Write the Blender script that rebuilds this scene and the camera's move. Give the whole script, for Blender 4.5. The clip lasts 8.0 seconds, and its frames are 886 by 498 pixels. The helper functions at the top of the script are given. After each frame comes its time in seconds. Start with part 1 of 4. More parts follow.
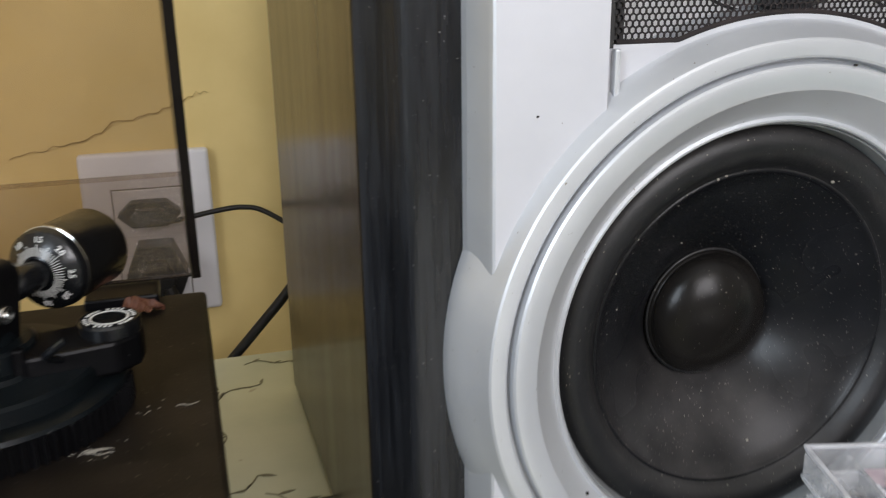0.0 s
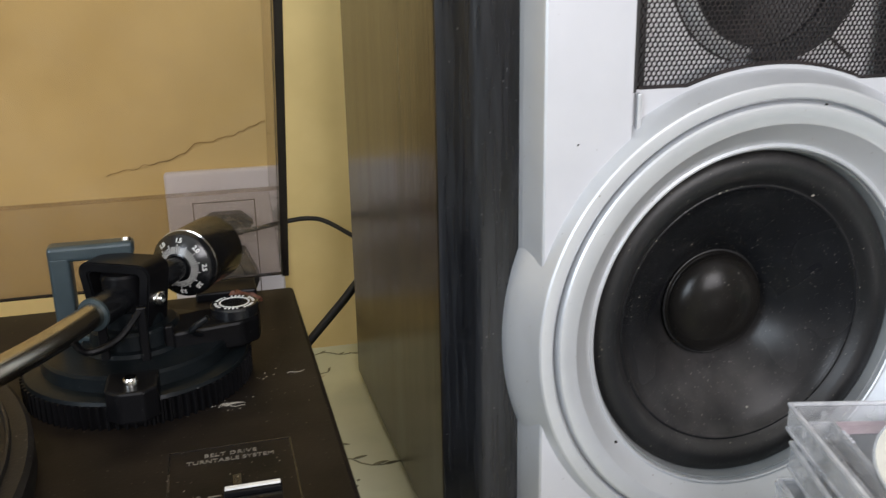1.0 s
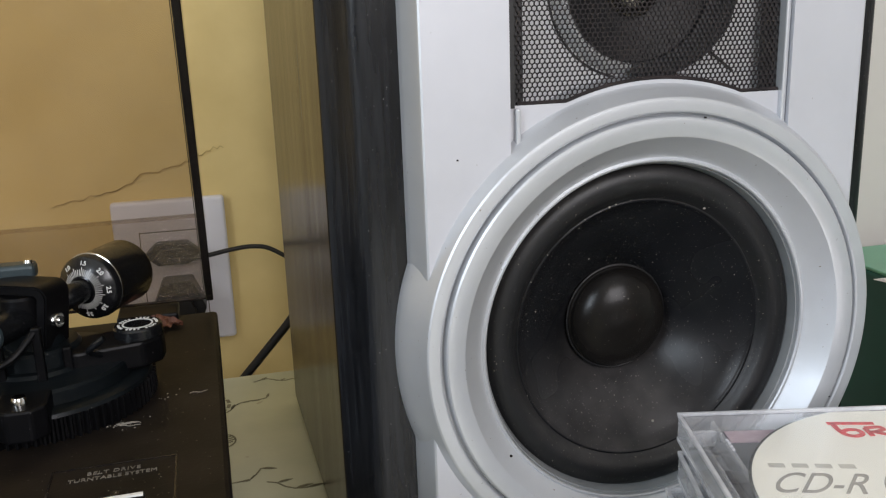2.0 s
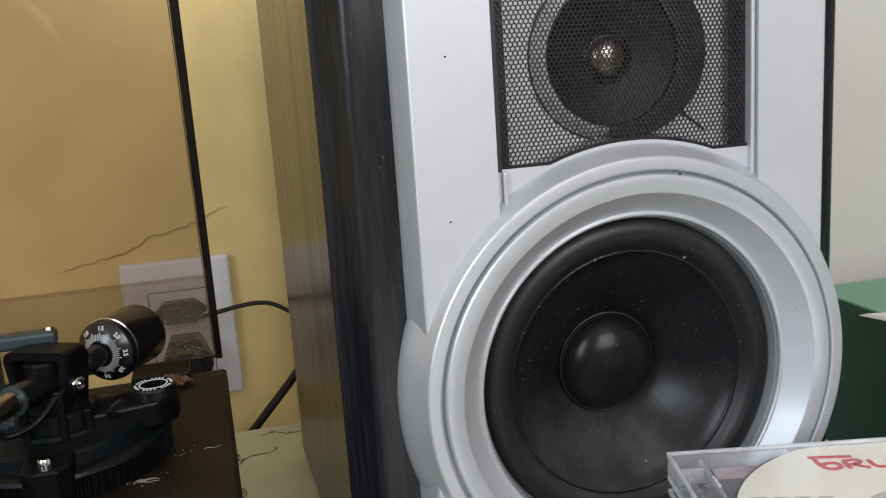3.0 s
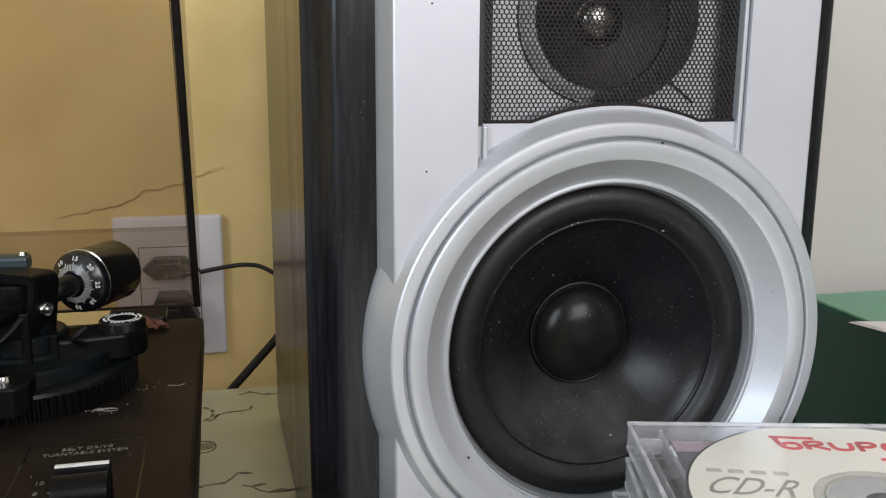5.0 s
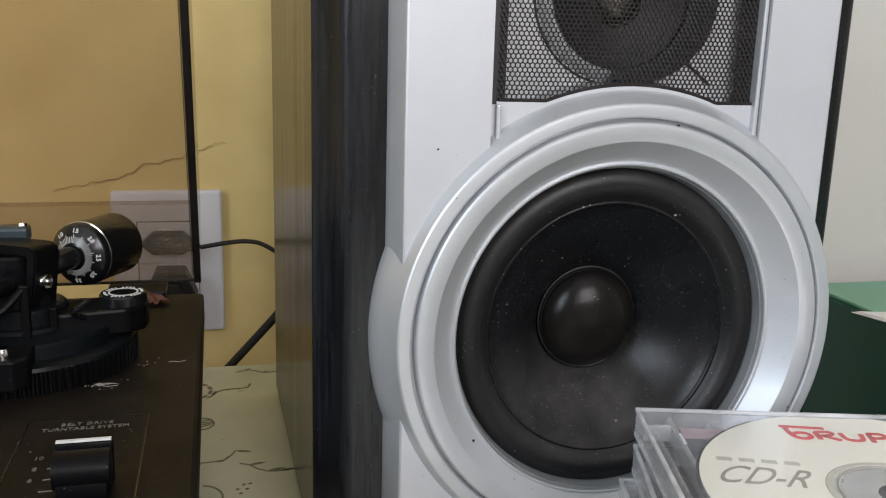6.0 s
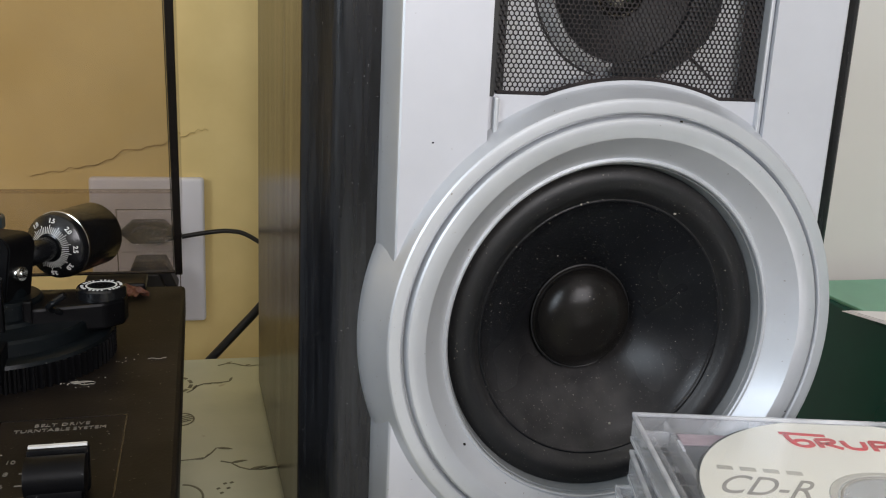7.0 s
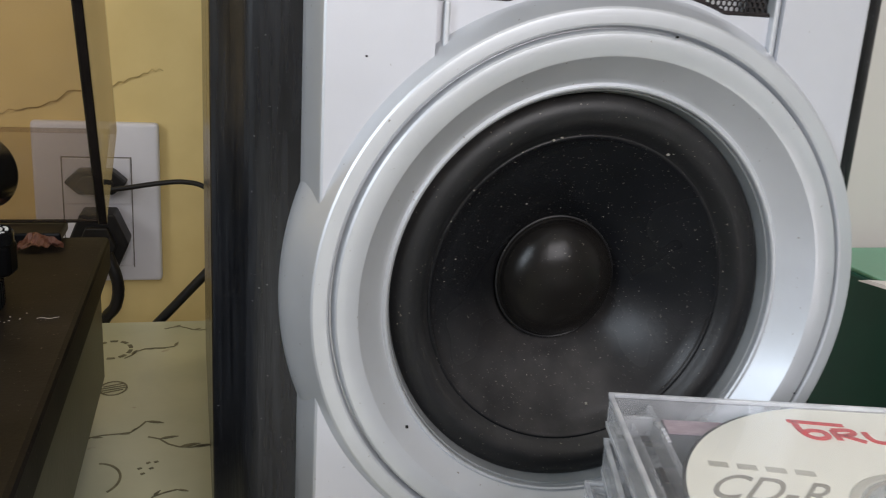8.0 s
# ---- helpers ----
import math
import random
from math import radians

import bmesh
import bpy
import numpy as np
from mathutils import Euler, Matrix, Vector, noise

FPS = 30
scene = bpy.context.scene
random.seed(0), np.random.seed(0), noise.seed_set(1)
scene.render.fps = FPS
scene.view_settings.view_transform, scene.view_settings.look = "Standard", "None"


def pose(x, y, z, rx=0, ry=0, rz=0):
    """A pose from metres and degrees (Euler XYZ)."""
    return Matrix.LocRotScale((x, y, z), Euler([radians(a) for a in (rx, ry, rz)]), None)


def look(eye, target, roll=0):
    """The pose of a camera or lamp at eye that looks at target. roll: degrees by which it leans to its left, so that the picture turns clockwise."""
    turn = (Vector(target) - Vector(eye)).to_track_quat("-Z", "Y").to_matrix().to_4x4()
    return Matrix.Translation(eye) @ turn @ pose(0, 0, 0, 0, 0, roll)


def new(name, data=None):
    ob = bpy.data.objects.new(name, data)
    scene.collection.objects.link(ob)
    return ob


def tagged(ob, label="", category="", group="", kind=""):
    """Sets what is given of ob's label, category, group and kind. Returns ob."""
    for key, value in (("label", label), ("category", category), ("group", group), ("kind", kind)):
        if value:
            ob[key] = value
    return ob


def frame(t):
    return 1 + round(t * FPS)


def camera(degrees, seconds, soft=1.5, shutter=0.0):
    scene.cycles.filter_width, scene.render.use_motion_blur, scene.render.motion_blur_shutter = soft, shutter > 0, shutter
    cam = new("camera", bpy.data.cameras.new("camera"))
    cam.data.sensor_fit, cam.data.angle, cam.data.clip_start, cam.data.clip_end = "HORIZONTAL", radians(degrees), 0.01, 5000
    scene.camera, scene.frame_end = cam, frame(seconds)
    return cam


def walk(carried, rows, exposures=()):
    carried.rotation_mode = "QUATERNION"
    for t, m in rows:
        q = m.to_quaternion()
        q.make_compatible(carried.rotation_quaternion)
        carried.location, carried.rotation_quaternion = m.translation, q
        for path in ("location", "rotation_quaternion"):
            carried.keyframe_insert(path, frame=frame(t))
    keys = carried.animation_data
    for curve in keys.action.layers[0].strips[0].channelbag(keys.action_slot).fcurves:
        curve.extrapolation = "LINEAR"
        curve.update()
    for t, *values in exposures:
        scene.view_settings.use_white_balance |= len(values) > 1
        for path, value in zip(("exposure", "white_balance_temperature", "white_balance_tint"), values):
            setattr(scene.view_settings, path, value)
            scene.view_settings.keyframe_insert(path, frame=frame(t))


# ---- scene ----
cam = camera(53.0, 8.0, soft=1.15, shutter=0.4)
PATH = [
    (0, (-0.1506, -0.2063, 0.2092), (0.3439, 1.6306, -0.4084), -0.84),
    (0.3, (-0.1700, -0.2415, 0.2156), (0.3149, 1.5999, -0.3962), -1.18),
    (0.5, (-0.1818, -0.2609, 0.2204), (0.2791, 1.5914, -0.3766), -1.22),
    (0.7, (-0.1875, -0.2662, 0.2205), (0.2579, 1.5901, -0.3760), -1.24),
    (1, (-0.1803, -0.2679, 0.2246), (0.2657, 1.5927, -0.3577), -1.13),
    (1.2, (-0.1721, -0.2726, 0.2265), (0.2823, 1.5932, -0.3322), -1.13),
    (1.5, (-0.1474, -0.2767, 0.2254), (0.3005, 1.5970, -0.3118), -1.34),
    (1.7, (-0.1448, -0.2794, 0.2183), (0.3053, 1.5957, -0.3121), -1.48),
    (2.8, (-0.1411, -0.2952, 0.2233), (0.3128, 1.6065, -0.1981), -3.87),
    (3, (-0.1469, -0.3018, 0.2276), (0.3150, 1.6005, -0.1823), -3.90),
    (3.5, (-0.1362, -0.3106, 0.2229), (0.3249, 1.5988, -0.1533), -2.82),
    (4, (-0.1348, -0.3101, 0.2168), (0.3139, 1.6042, -0.1496), -1.91),
    (4.5, (-0.1372, -0.3078, 0.2124), (0.3034, 1.6060, -0.1661), -0.91),
    (5, (-0.1342, -0.3068, 0.2086), (0.3025, 1.6027, -0.1950), 0.34),
    (6.5, (-0.1399, -0.2942, 0.2065), (0.3256, 1.5966, -0.2498), 2.25),
    (7, (-0.1397, -0.2874, 0.2069), (0.3495, 1.5945, -0.2610), 2.72),
    (7.2, (-0.1412, -0.2812, 0.2037), (0.3513, 1.5982, -0.2710), 2.71),
    (7.5, (-0.1357, -0.2545, 0.2046), (0.3506, 1.6214, -0.2898), 2.95),
    (7.8, (-0.1084, -0.2480, 0.1917), (0.3760, 1.6180, -0.3409), 3.49),
    (8, (-0.1069, -0.2412, 0.1872), (0.3660, 1.6268, -0.3486), 3.54),
]

# the film's exposure settles after the first second
walk(cam, [(t, look(e, g, r)) for t, e, g, r in PATH], [(0.0, 0.27), (1.0, 0.34), (1.6, 0.12), (2.8, 0.0), (8.0, 0.0)])

# ---- world and light ----
world = bpy.data.worlds.new("world")
scene.world = world
world.use_nodes = True
wn = world.node_tree
sky = wn.nodes.new("ShaderNodeTexSky")
sky.sky_type = 'NISHITA'
sky.sun_disc = False
sky.sun_elevation = radians(48)
sky.sun_rotation = radians(250)
wn.nodes["Background"].inputs[1].default_value = 0.12
wn.links.new(sky.outputs[0], wn.nodes["Background"].inputs[0])


def window_light(name, eye, target, sx, sy, watts, colour):
    """Daylight that enters by a window's opening."""
    d = bpy.data.lights.new(name, 'AREA')
    d.shape, d.size, d.size_y, d.energy, d.color = 'RECTANGLE', sx, sy, watts, colour
    ob = new(name, d)
    ob.matrix_world = look(eye, target)
    return ob


window_light("window_light", (-1.56, -1.32, 0.90), (-0.1, -0.25, 0.35), 0.65, 1.0, 25.0, (0.79, 0.89, 1.0))
window_light("window_light", (0.25, -2.12, 1.14), (0.2, -1.0, 0.78), 1.1, 1.1, 37.5, (0.99, 0.945, 0.965))


# ---- materials ----
def mat(name, colour, rough=0.5, metal=0.0, spread=0.08, grain=60.0, stretch=(1, 1, 1), bump=0.0, bump_scale=400.0,
        second=None, spots=0.0, spot_colour=(0.5, 0.48, 0.42), spot_scale=500.0, coat=0.0, rough_spread=0.08, spec=0.5, dust=0.0):
    """Painted or moulded surface: two scales of colour variation, worn gloss, fine relief and dust specks."""
    m = bpy.data.materials.new(name)
    m.use_nodes = True
    nt = m.node_tree
    b = nt.nodes["Principled BSDF"]
    tc = nt.nodes.new("ShaderNodeTexCoord")
    mp = nt.nodes.new("ShaderNodeMapping")
    mp.inputs["Scale"].default_value = stretch
    nt.links.new(tc.outputs["Object"], mp.inputs[0])
    n1 = nt.nodes.new("ShaderNodeTexNoise")
    n1.inputs["Scale"].default_value, n1.inputs["Detail"].default_value = grain, 6
    n2 = nt.nodes.new("ShaderNodeTexNoise")
    n2.inputs["Scale"].default_value, n2.inputs["Detail"].default_value = grain * 0.14, 3
    nt.links.new(mp.outputs[0], n1.inputs[0])
    nt.links.new(mp.outputs[0], n2.inputs[0])
    add = nt.nodes.new("ShaderNodeMath")
    add.operation = 'ADD'
    nt.links.new(n1.outputs[0], add.inputs[0])
    nt.links.new(n2.outputs[0], add.inputs[1])
    ramp = nt.nodes.new("ShaderNodeValToRGB")
    half = nt.nodes.new("ShaderNodeMath")
    half.operation, half.inputs[1].default_value = 'MULTIPLY', 0.5
    nt.links.new(add.outputs[0], half.inputs[0])
    nt.links.new(half.outputs[0], ramp.inputs[0])
    c2 = second or colour
    lo = [max(0.0, c * (1 - spread)) for c in colour]
    hi = [min(1.0, c * (1 + spread)) for c in c2]
    ramp.color_ramp.elements[0].position, ramp.color_ramp.elements[0].color = 0.36, (*lo, 1)
    ramp.color_ramp.elements[1].position, ramp.color_ramp.elements[1].color = 0.64, (*hi, 1)
    out = ramp.outputs[0]
    if spots:
        sp = nt.nodes.new("ShaderNodeTexNoise")
        sp.inputs["Scale"].default_value, sp.inputs["Detail"].default_value = spot_scale, 2
        nt.links.new(tc.outputs["Object"], sp.inputs[0])
        sr = nt.nodes.new("ShaderNodeValToRGB")
        sr.color_ramp.elements[0].position, sr.color_ramp.elements[1].position = 0.745 - spots * 0.1, 0.775 - spots * 0.1
        nt.links.new(sp.outputs[0], sr.inputs[0])
        mx = nt.nodes.new("ShaderNodeMix")
        mx.data_type = 'RGBA'
        nt.links.new(sr.outputs[0], mx.inputs[0])
        nt.links.new(out, mx.inputs[6])
        mx.inputs[7].default_value = (*spot_colour, 1)
        out = mx.outputs[2]
    if dust:
        # fine dust that has settled where the surface looks up
        ge = nt.nodes.new("ShaderNodeNewGeometry")
        sx = nt.nodes.new("ShaderNodeSeparateXYZ")
        nt.links.new(ge.outputs["Normal"], sx.inputs[0])
        dm = nt.nodes.new("ShaderNodeMath")
        dm.operation, dm.use_clamp = 'MULTIPLY', True
        nt.links.new(sx.outputs[2], dm.inputs[0])
        nt.links.new(n1.outputs[0], dm.inputs[1])
        d2 = nt.nodes.new("ShaderNodeMath")
        d2.operation, d2.use_clamp, d2.inputs[1].default_value = 'MULTIPLY', True, dust
        nt.links.new(dm.outputs[0], d2.inputs[0])
        dx = nt.nodes.new("ShaderNodeMix")
        dx.data_type = 'RGBA'
        nt.links.new(d2.outputs[0], dx.inputs[0])
        nt.links.new(out, dx.inputs[6])
        dx.inputs[7].default_value = (0.128, 0.116, 0.108, 1)
        out = dx.outputs[2]
    nt.links.new(out, b.inputs["Base Color"])
    b.inputs["Metallic"].default_value = metal
    rr = nt.nodes.new("ShaderNodeMapRange")
    rr.inputs[3].default_value, rr.inputs[4].default_value = max(0.02, rough - rough_spread), min(1, rough + rough_spread)
    nt.links.new(n2.outputs[0], rr.inputs[0])
    nt.links.new(rr.outputs[0], b.inputs["Roughness"])
    b.inputs["Coat Weight"].default_value = coat
    b.inputs["Specular IOR Level"].default_value = spec
    if bump:
        n3 = nt.nodes.new("ShaderNodeTexNoise")
        n3.inputs["Scale"].default_value, n3.inputs["Detail"].default_value = bump_scale, 4
        nt.links.new(mp.outputs[0], n3.inputs[0])
        bp = nt.nodes.new("ShaderNodeBump")
        bp.inputs["Strength"].default_value, bp.inputs["Distance"].default_value = bump, 0.001
        nt.links.new(n3.outputs[0], bp.inputs["Height"])
        nt.links.new(bp.outputs[0], b.inputs["Normal"])
    return m


def clear(name, tint, gloss=0.05, haze=0.0, most=0.9):
    """Thin clear or tinted plastic: tinted see-through with a Fresnel gloss and a little milky haze."""
    m = bpy.data.materials.new(name)
    m.use_nodes = True
    nt = m.node_tree
    o = nt.nodes["Material Output"]
    nt.nodes.remove(nt.nodes["Principled BSDF"])
    tr = nt.nodes.new("ShaderNodeBsdfTransparent")
    tr.inputs[0].default_value = (*tint, 1)
    base = tr.outputs[0]
    if haze:
        df = nt.nodes.new("ShaderNodeBsdfDiffuse")
        df.inputs[0].default_value = (0.75, 0.76, 0.78, 1)
        tc = nt.nodes.new("ShaderNodeTexCoord")
        nz = nt.nodes.new("ShaderNodeTexNoise")
        nz.inputs["Scale"].default_value, nz.inputs["Detail"].default_value = 45.0, 6
        nt.links.new(tc.outputs["Object"], nz.inputs[0])
        mr = nt.nodes.new("ShaderNodeMapRange")
        mr.inputs[1].default_value, mr.inputs[2].default_value = 0.35, 0.75
        mr.inputs[3].default_value, mr.inputs[4].default_value = haze * 0.4, haze * 1.6
        nt.links.new(nz.outputs[0], mr.inputs[0])
        mh = nt.nodes.new("ShaderNodeMixShader")
        nt.links.new(mr.outputs[0], mh.inputs[0])
        nt.links.new(tr.outputs[0], mh.inputs[1])
        nt.links.new(df.outputs[0], mh.inputs[2])
        base = mh.outputs[0]
    gl = nt.nodes.new("ShaderNodeBsdfGlossy")
    gl.inputs["Roughness"].default_value = gloss
    lw = nt.nodes.new("ShaderNodeLayerWeight")
    lw.inputs[0].default_value = 0.5
    pw = nt.nodes.new("ShaderNodeMath")
    pw.operation, pw.inputs[1].default_value = 'POWER', 5.0
    nt.links.new(lw.outputs["Facing"], pw.inputs[0])
    fr = nt.nodes.new("ShaderNodeMapRange")
    fr.inputs[3].default_value, fr.inputs[4].default_value = 0.03, most
    nt.links.new(pw.outputs[0], fr.inputs[0])
    mx = nt.nodes.new("ShaderNodeMixShader")
    nt.links.new(fr.outputs[0], mx.inputs[0])
    nt.links.new(base, mx.inputs[1])
    nt.links.new(gl.outputs[0], mx.inputs[2])
    nt.links.new(mx.outputs[0], o.inputs[0])
    return m


SILVER = mat("silver_paint", (0.505, 0.512, 0.545), 0.44, 0.30, 0.035, 60, bump=0.02, bump_scale=1500, spots=0.015, spot_colour=(0.27, 0.26, 0.25), spot_scale=420)
SILVER_WORN = mat("silver_paint_worn", (0.520, 0.536, 0.560), 0.40, 0.50, 0.05, 60, bump=0.03, bump_scale=1200, spots=0.03, spot_colour=(0.27, 0.25, 0.23), spot_scale=600)
BLACK_WOOD = mat("black_wood_foil", (0.0065, 0.007, 0.0085), 0.25, 0.0, 0.35, 520, (1, 1, 0.07), 0.16, 900, second=(0.0125, 0.0135, 0.0155), spots=0.07, spot_colour=(0.13, 0.13, 0.13), spot_scale=900, spec=0.34, rough_spread=0.05)
BROWN_WOOD = mat("brown_wood_foil", (0.013, 0.010, 0.0055), 0.24, 0.0, 0.35, 420, (1, 1, 0.05), 0.09, 700, second=(0.028, 0.0200, 0.0100), spec=0.29)
RUBBER = mat("black_rubber", (0.0095, 0.0097, 0.0105), 0.42, 0.0, 0.2, 120, bump=0.1, bump_scale=900, spots=0.35, spot_colour=(0.20, 0.18, 0.15), spot_scale=1100, spec=0.3, dust=0.38)
CONE = mat("dark_paper_cone", (0.0080, 0.0084, 0.0096), 0.27, 0.0, 0.2, 70, bump=0.05, bump_scale=1300, spots=0.55, spot_colour=(0.10, 0.092, 0.082), spot_scale=1300, spec=0.14, dust=0.55, rough_spread=0.05)
BASKET = mat("blue_grey_rim", (0.20, 0.21, 0.215), 0.5, 0.1, 0.12, 90, bump=0.04, spots=0.3, spot_colour=(0.28, 0.25, 0.21), spot_scale=800)
CAP = mat("dust_cap_paper", (0.0085, 0.0076, 0.0068), 0.25, 0.0, 0.25, 60, bump=0.07, bump_scale=500, spots=0.3, spot_colour=(0.10, 0.09, 0.075), spot_scale=1100, spec=0.17, rough_spread=0.06)
GRILLE = mat("grille_metal", (0.013, 0.0115, 0.012), 0.5, 0.0, 0.25, 140, bump=0.05, second=(0.022, 0.0165, 0.0165), spec=0.25)
BACKING = mat("grey_plastic", (0.80, 0.80, 0.81), 0.45, 0.2, 0.05, 60)
# dark grey that stands in for shade beside the tweeter
CRESCENT_SHADE = mat("crescent_shade_grey", (0.055, 0.056, 0.060), 0.5, 0.0, 0.2, 80)
TWEETER_GREY = mat("tweeter_grey", (0.74, 0.74, 0.75), 0.5, 0.0, 0.1, 80)
TWEETER = mat("tweeter_black", (0.010, 0.010, 0.0105), 0.5, 0.0, 0.2, 80)
DOME_METAL = mat("dull_dome_metal", (0.30, 0.285, 0.26), 0.24, 1.0, 0.15, 200, bump=0.05)
CHROME = mat("chrome", (0.62, 0.61, 0.59), 0.12, 1.0, 0.05, 80)
BLACK = mat("black_plastic", (0.0036, 0.0036, 0.0041), 0.36, 0.0, 0.25, 90, bump=0.04, bump_scale=900, spots=0.12, spot_colour=(0.06, 0.06, 0.06), spot_scale=900, spec=0.11)
BLACK_SATIN = mat("black_satin_metal", (0.006, 0.0065, 0.0075), 0.22, 0.0, 0.2, 90, spec=0.5, spots=0.1, spot_colour=(0.1, 0.1, 0.1), spot_scale=800)
BLUE_GREY = mat("blue_grey_metal", (0.034, 0.049, 0.055), 0.38, 0.3, 0.15, 100, bump=0.05)
BASE_METAL = mat("dark_blue_grey_metal", (0.005, 0.0068, 0.008), 0.34, 0.1, 0.2, 90, bump=0.04, spots=0.15, spot_colour=(0.08, 0.08, 0.08), spot_scale=900, spec=0.14)
PLINTH = mat("dark_brown_plinth", (0.006, 0.0046, 0.0038), 0.5, 0.0, 0.4, 60, bump=0.06, bump_scale=700, second=(0.011, 0.008, 0.006), spots=0.36, spot_colour=(0.09, 0.075, 0.06), spot_scale=700, spec=0.16)
PLINTH_SIDE = mat("plinth_side_foil", (0.021, 0.018, 0.011), 0.34, 0.0, 0.4, 50, bump=0.08, bump_scale=300, spec=0.35)
MAT_RUBBER = mat("platter_rubber", (0.011, 0.010, 0.0095), 0.45, 0.0, 0.3, 90, bump=0.15, bump_scale=900, spots=0.5, spot_colour=(0.12, 0.11, 0.10), spot_scale=900, spec=0.2)
WHITE_PRINT = mat("white_print", (0.62, 0.62, 0.60), 0.6, 0.0, 0.1, 300)
DIM_PRINT = mat("worn_print", (0.13, 0.118, 0.10), 0.6, 0.0, 0.3, 600)
YELLOW = mat("yellow_wall_paint", (0.66, 0.505, 0.20), 0.7, 0.0, 0.09, 14, bump=0.12, bump_scale=60, second=(0.72, 0.575, 0.26))
CRACK = mat("crack_shadow", (0.33, 0.24, 0.09), 0.9, 0.0, 0.3, 200)
WHITE_WALL = mat("white_wall_paint", (0.58, 0.565, 0.53), 0.6, 0.0, 0.03, 6, bump=0.05, bump_scale=60)
PLATE = mat("white_plastic", (0.66, 0.66, 0.70), 0.4, 0.0, 0.03, 60, spots=0.1, spot_colour=(0.4, 0.36, 0.3), spot_scale=200)
CABLE = mat("black_cable", (0.0075, 0.007, 0.0068), 0.45, 0.0, 0.2, 200, spec=0.3)
CLOTH = mat("pale_oilcloth", (0.42, 0.435, 0.31), 0.32, 0.0, 0.06, 30, bump=0.05, bump_scale=200, second=(0.475, 0.475, 0.34), spots=0.1, spot_colour=(0.35, 0.32, 0.22), spot_scale=90)
SPRIG = mat("sprig_print", (0.15, 0.14, 0.085), 0.5, 0.0, 0.4, 400)
TABLE_WOOD = mat("table_wood", (0.16, 0.10, 0.055), 0.45, 0.0, 0.25, 80, (1, 0.1, 1))
GREEN = mat("dark_green_enamel", (0.0035, 0.068, 0.046), 0.3, 0.0, 0.12, 40, bump=0.03, bump_scale=300, spec=0.35)
# green enamel with the wall's pale reflection mixed into its colour
GREEN_SHEEN = mat("green_enamel_wall_sheen", (0.13, 0.34, 0.22), 0.35, 0.0, 0.1, 40, bump=0.03, bump_scale=300, spots=0.1, spot_colour=(0.05, 0.07, 0.05), spot_scale=300)
ARM_METAL = mat("dulled_arm_metal", (0.36, 0.33, 0.28), 0.24, 1.0, 0.15, 120, spots=0.2, spot_colour=(0.12, 0.11, 0.10), spot_scale=700)
PAPER = mat("white_paper", (0.72, 0.70, 0.70), 0.6, 0.0, 0.04, 60)
DISC_WHITE = mat("cream_disc_print", (0.9, 0.882, 0.789), 0.38, 0.0, 0.02, 60)
DISC_MIRROR = mat("disc_mirror", (0.66, 0.68, 0.67), 0.12, 1.0, 0.1, 120)
RED_INK = mat("red_marker", (0.62, 0.035, 0.045), 0.5, 0.0, 0.25, 500)
GREY_INK = mat("grey_print", (0.33, 0.31, 0.27), 0.5, 0.0, 0.15, 300)
PALE_INK = mat("pale_grey_print", (0.52, 0.50, 0.44), 0.5, 0.0, 0.1, 300)
TRAY = mat("grey_tray", (0.16, 0.17, 0.19), 0.35, 0.0, 0.2, 60)
BOOKLET = mat("mauve_booklet", (0.34, 0.22, 0.27), 0.5, 0.0, 0.35, 120, second=(0.45, 0.36, 0.40))
CASE = clear("clear_polystyrene", (0.99, 0.99, 0.992), 0.05, 0.045, 0.22)
# in these two, milky haze paints the light that clear edges scatter
CASE_EDGE = clear("clear_polystyrene_edge", (0.97, 0.972, 0.978), 0.08, 0.26, 0.6)
CASE_RIM = clear("polystyrene_edge_glint", (0.9, 0.9, 0.92), 0.12, 0.5, 0.5)
DOME = clear("smoked_acrylic", (0.845, 0.805, 0.772), 0.03, 0.012)
DOME_BACK = clear("smoked_lid_back", (0.68, 0.635, 0.60), 0.03, 0.012)
DOME_EDGE = mat("smoked_acrylic_edge", (0.010, 0.008, 0.007), 0.25, 0.0, 0.3, 200)
LEAF = mat("dry_leaf", (0.075, 0.026, 0.013), 0.6, 0.0, 0.45, 300, bump=0.3, bump_scale=500)
DUST = mat("dust_fluff", (0.24, 0.22, 0.185), 0.9, 0.0, 0.2, 500)
FLOOR_MAT = mat("floor_tile", (0.38, 0.33, 0.26), 0.4, 0.0, 0.15, 8)
CEILING_MAT = mat("white_ceiling", (0.78, 0.77, 0.74), 0.8, 0.0, 0.04, 5)


# ---- mesh helpers ----
def part(name, bm, material, parent=None, label="", smooth=False, crisp=0.6):
    me = bpy.data.meshes.new(name)
    bmesh.ops.recalc_face_normals(bm, faces=bm.faces)
    if smooth:
        for f in bm.faces:
            f.smooth = True
        for e in bm.edges:
            if len(e.link_faces) == 2 and e.calc_face_angle(0) > crisp:
                e.smooth = False
    bm.to_mesh(me)
    bm.free()
    me.materials.append(material)
    ob = new(name, me)
    if parent:
        ob.parent = parent
    if label:
        tagged(ob, label)
    return ob


def empty(name, m, label, category, group="", kind=""):
    ob = new(name)
    ob.empty_display_size = 0.02
    ob.matrix_world = m
    return tagged(ob, label, category, group, kind)


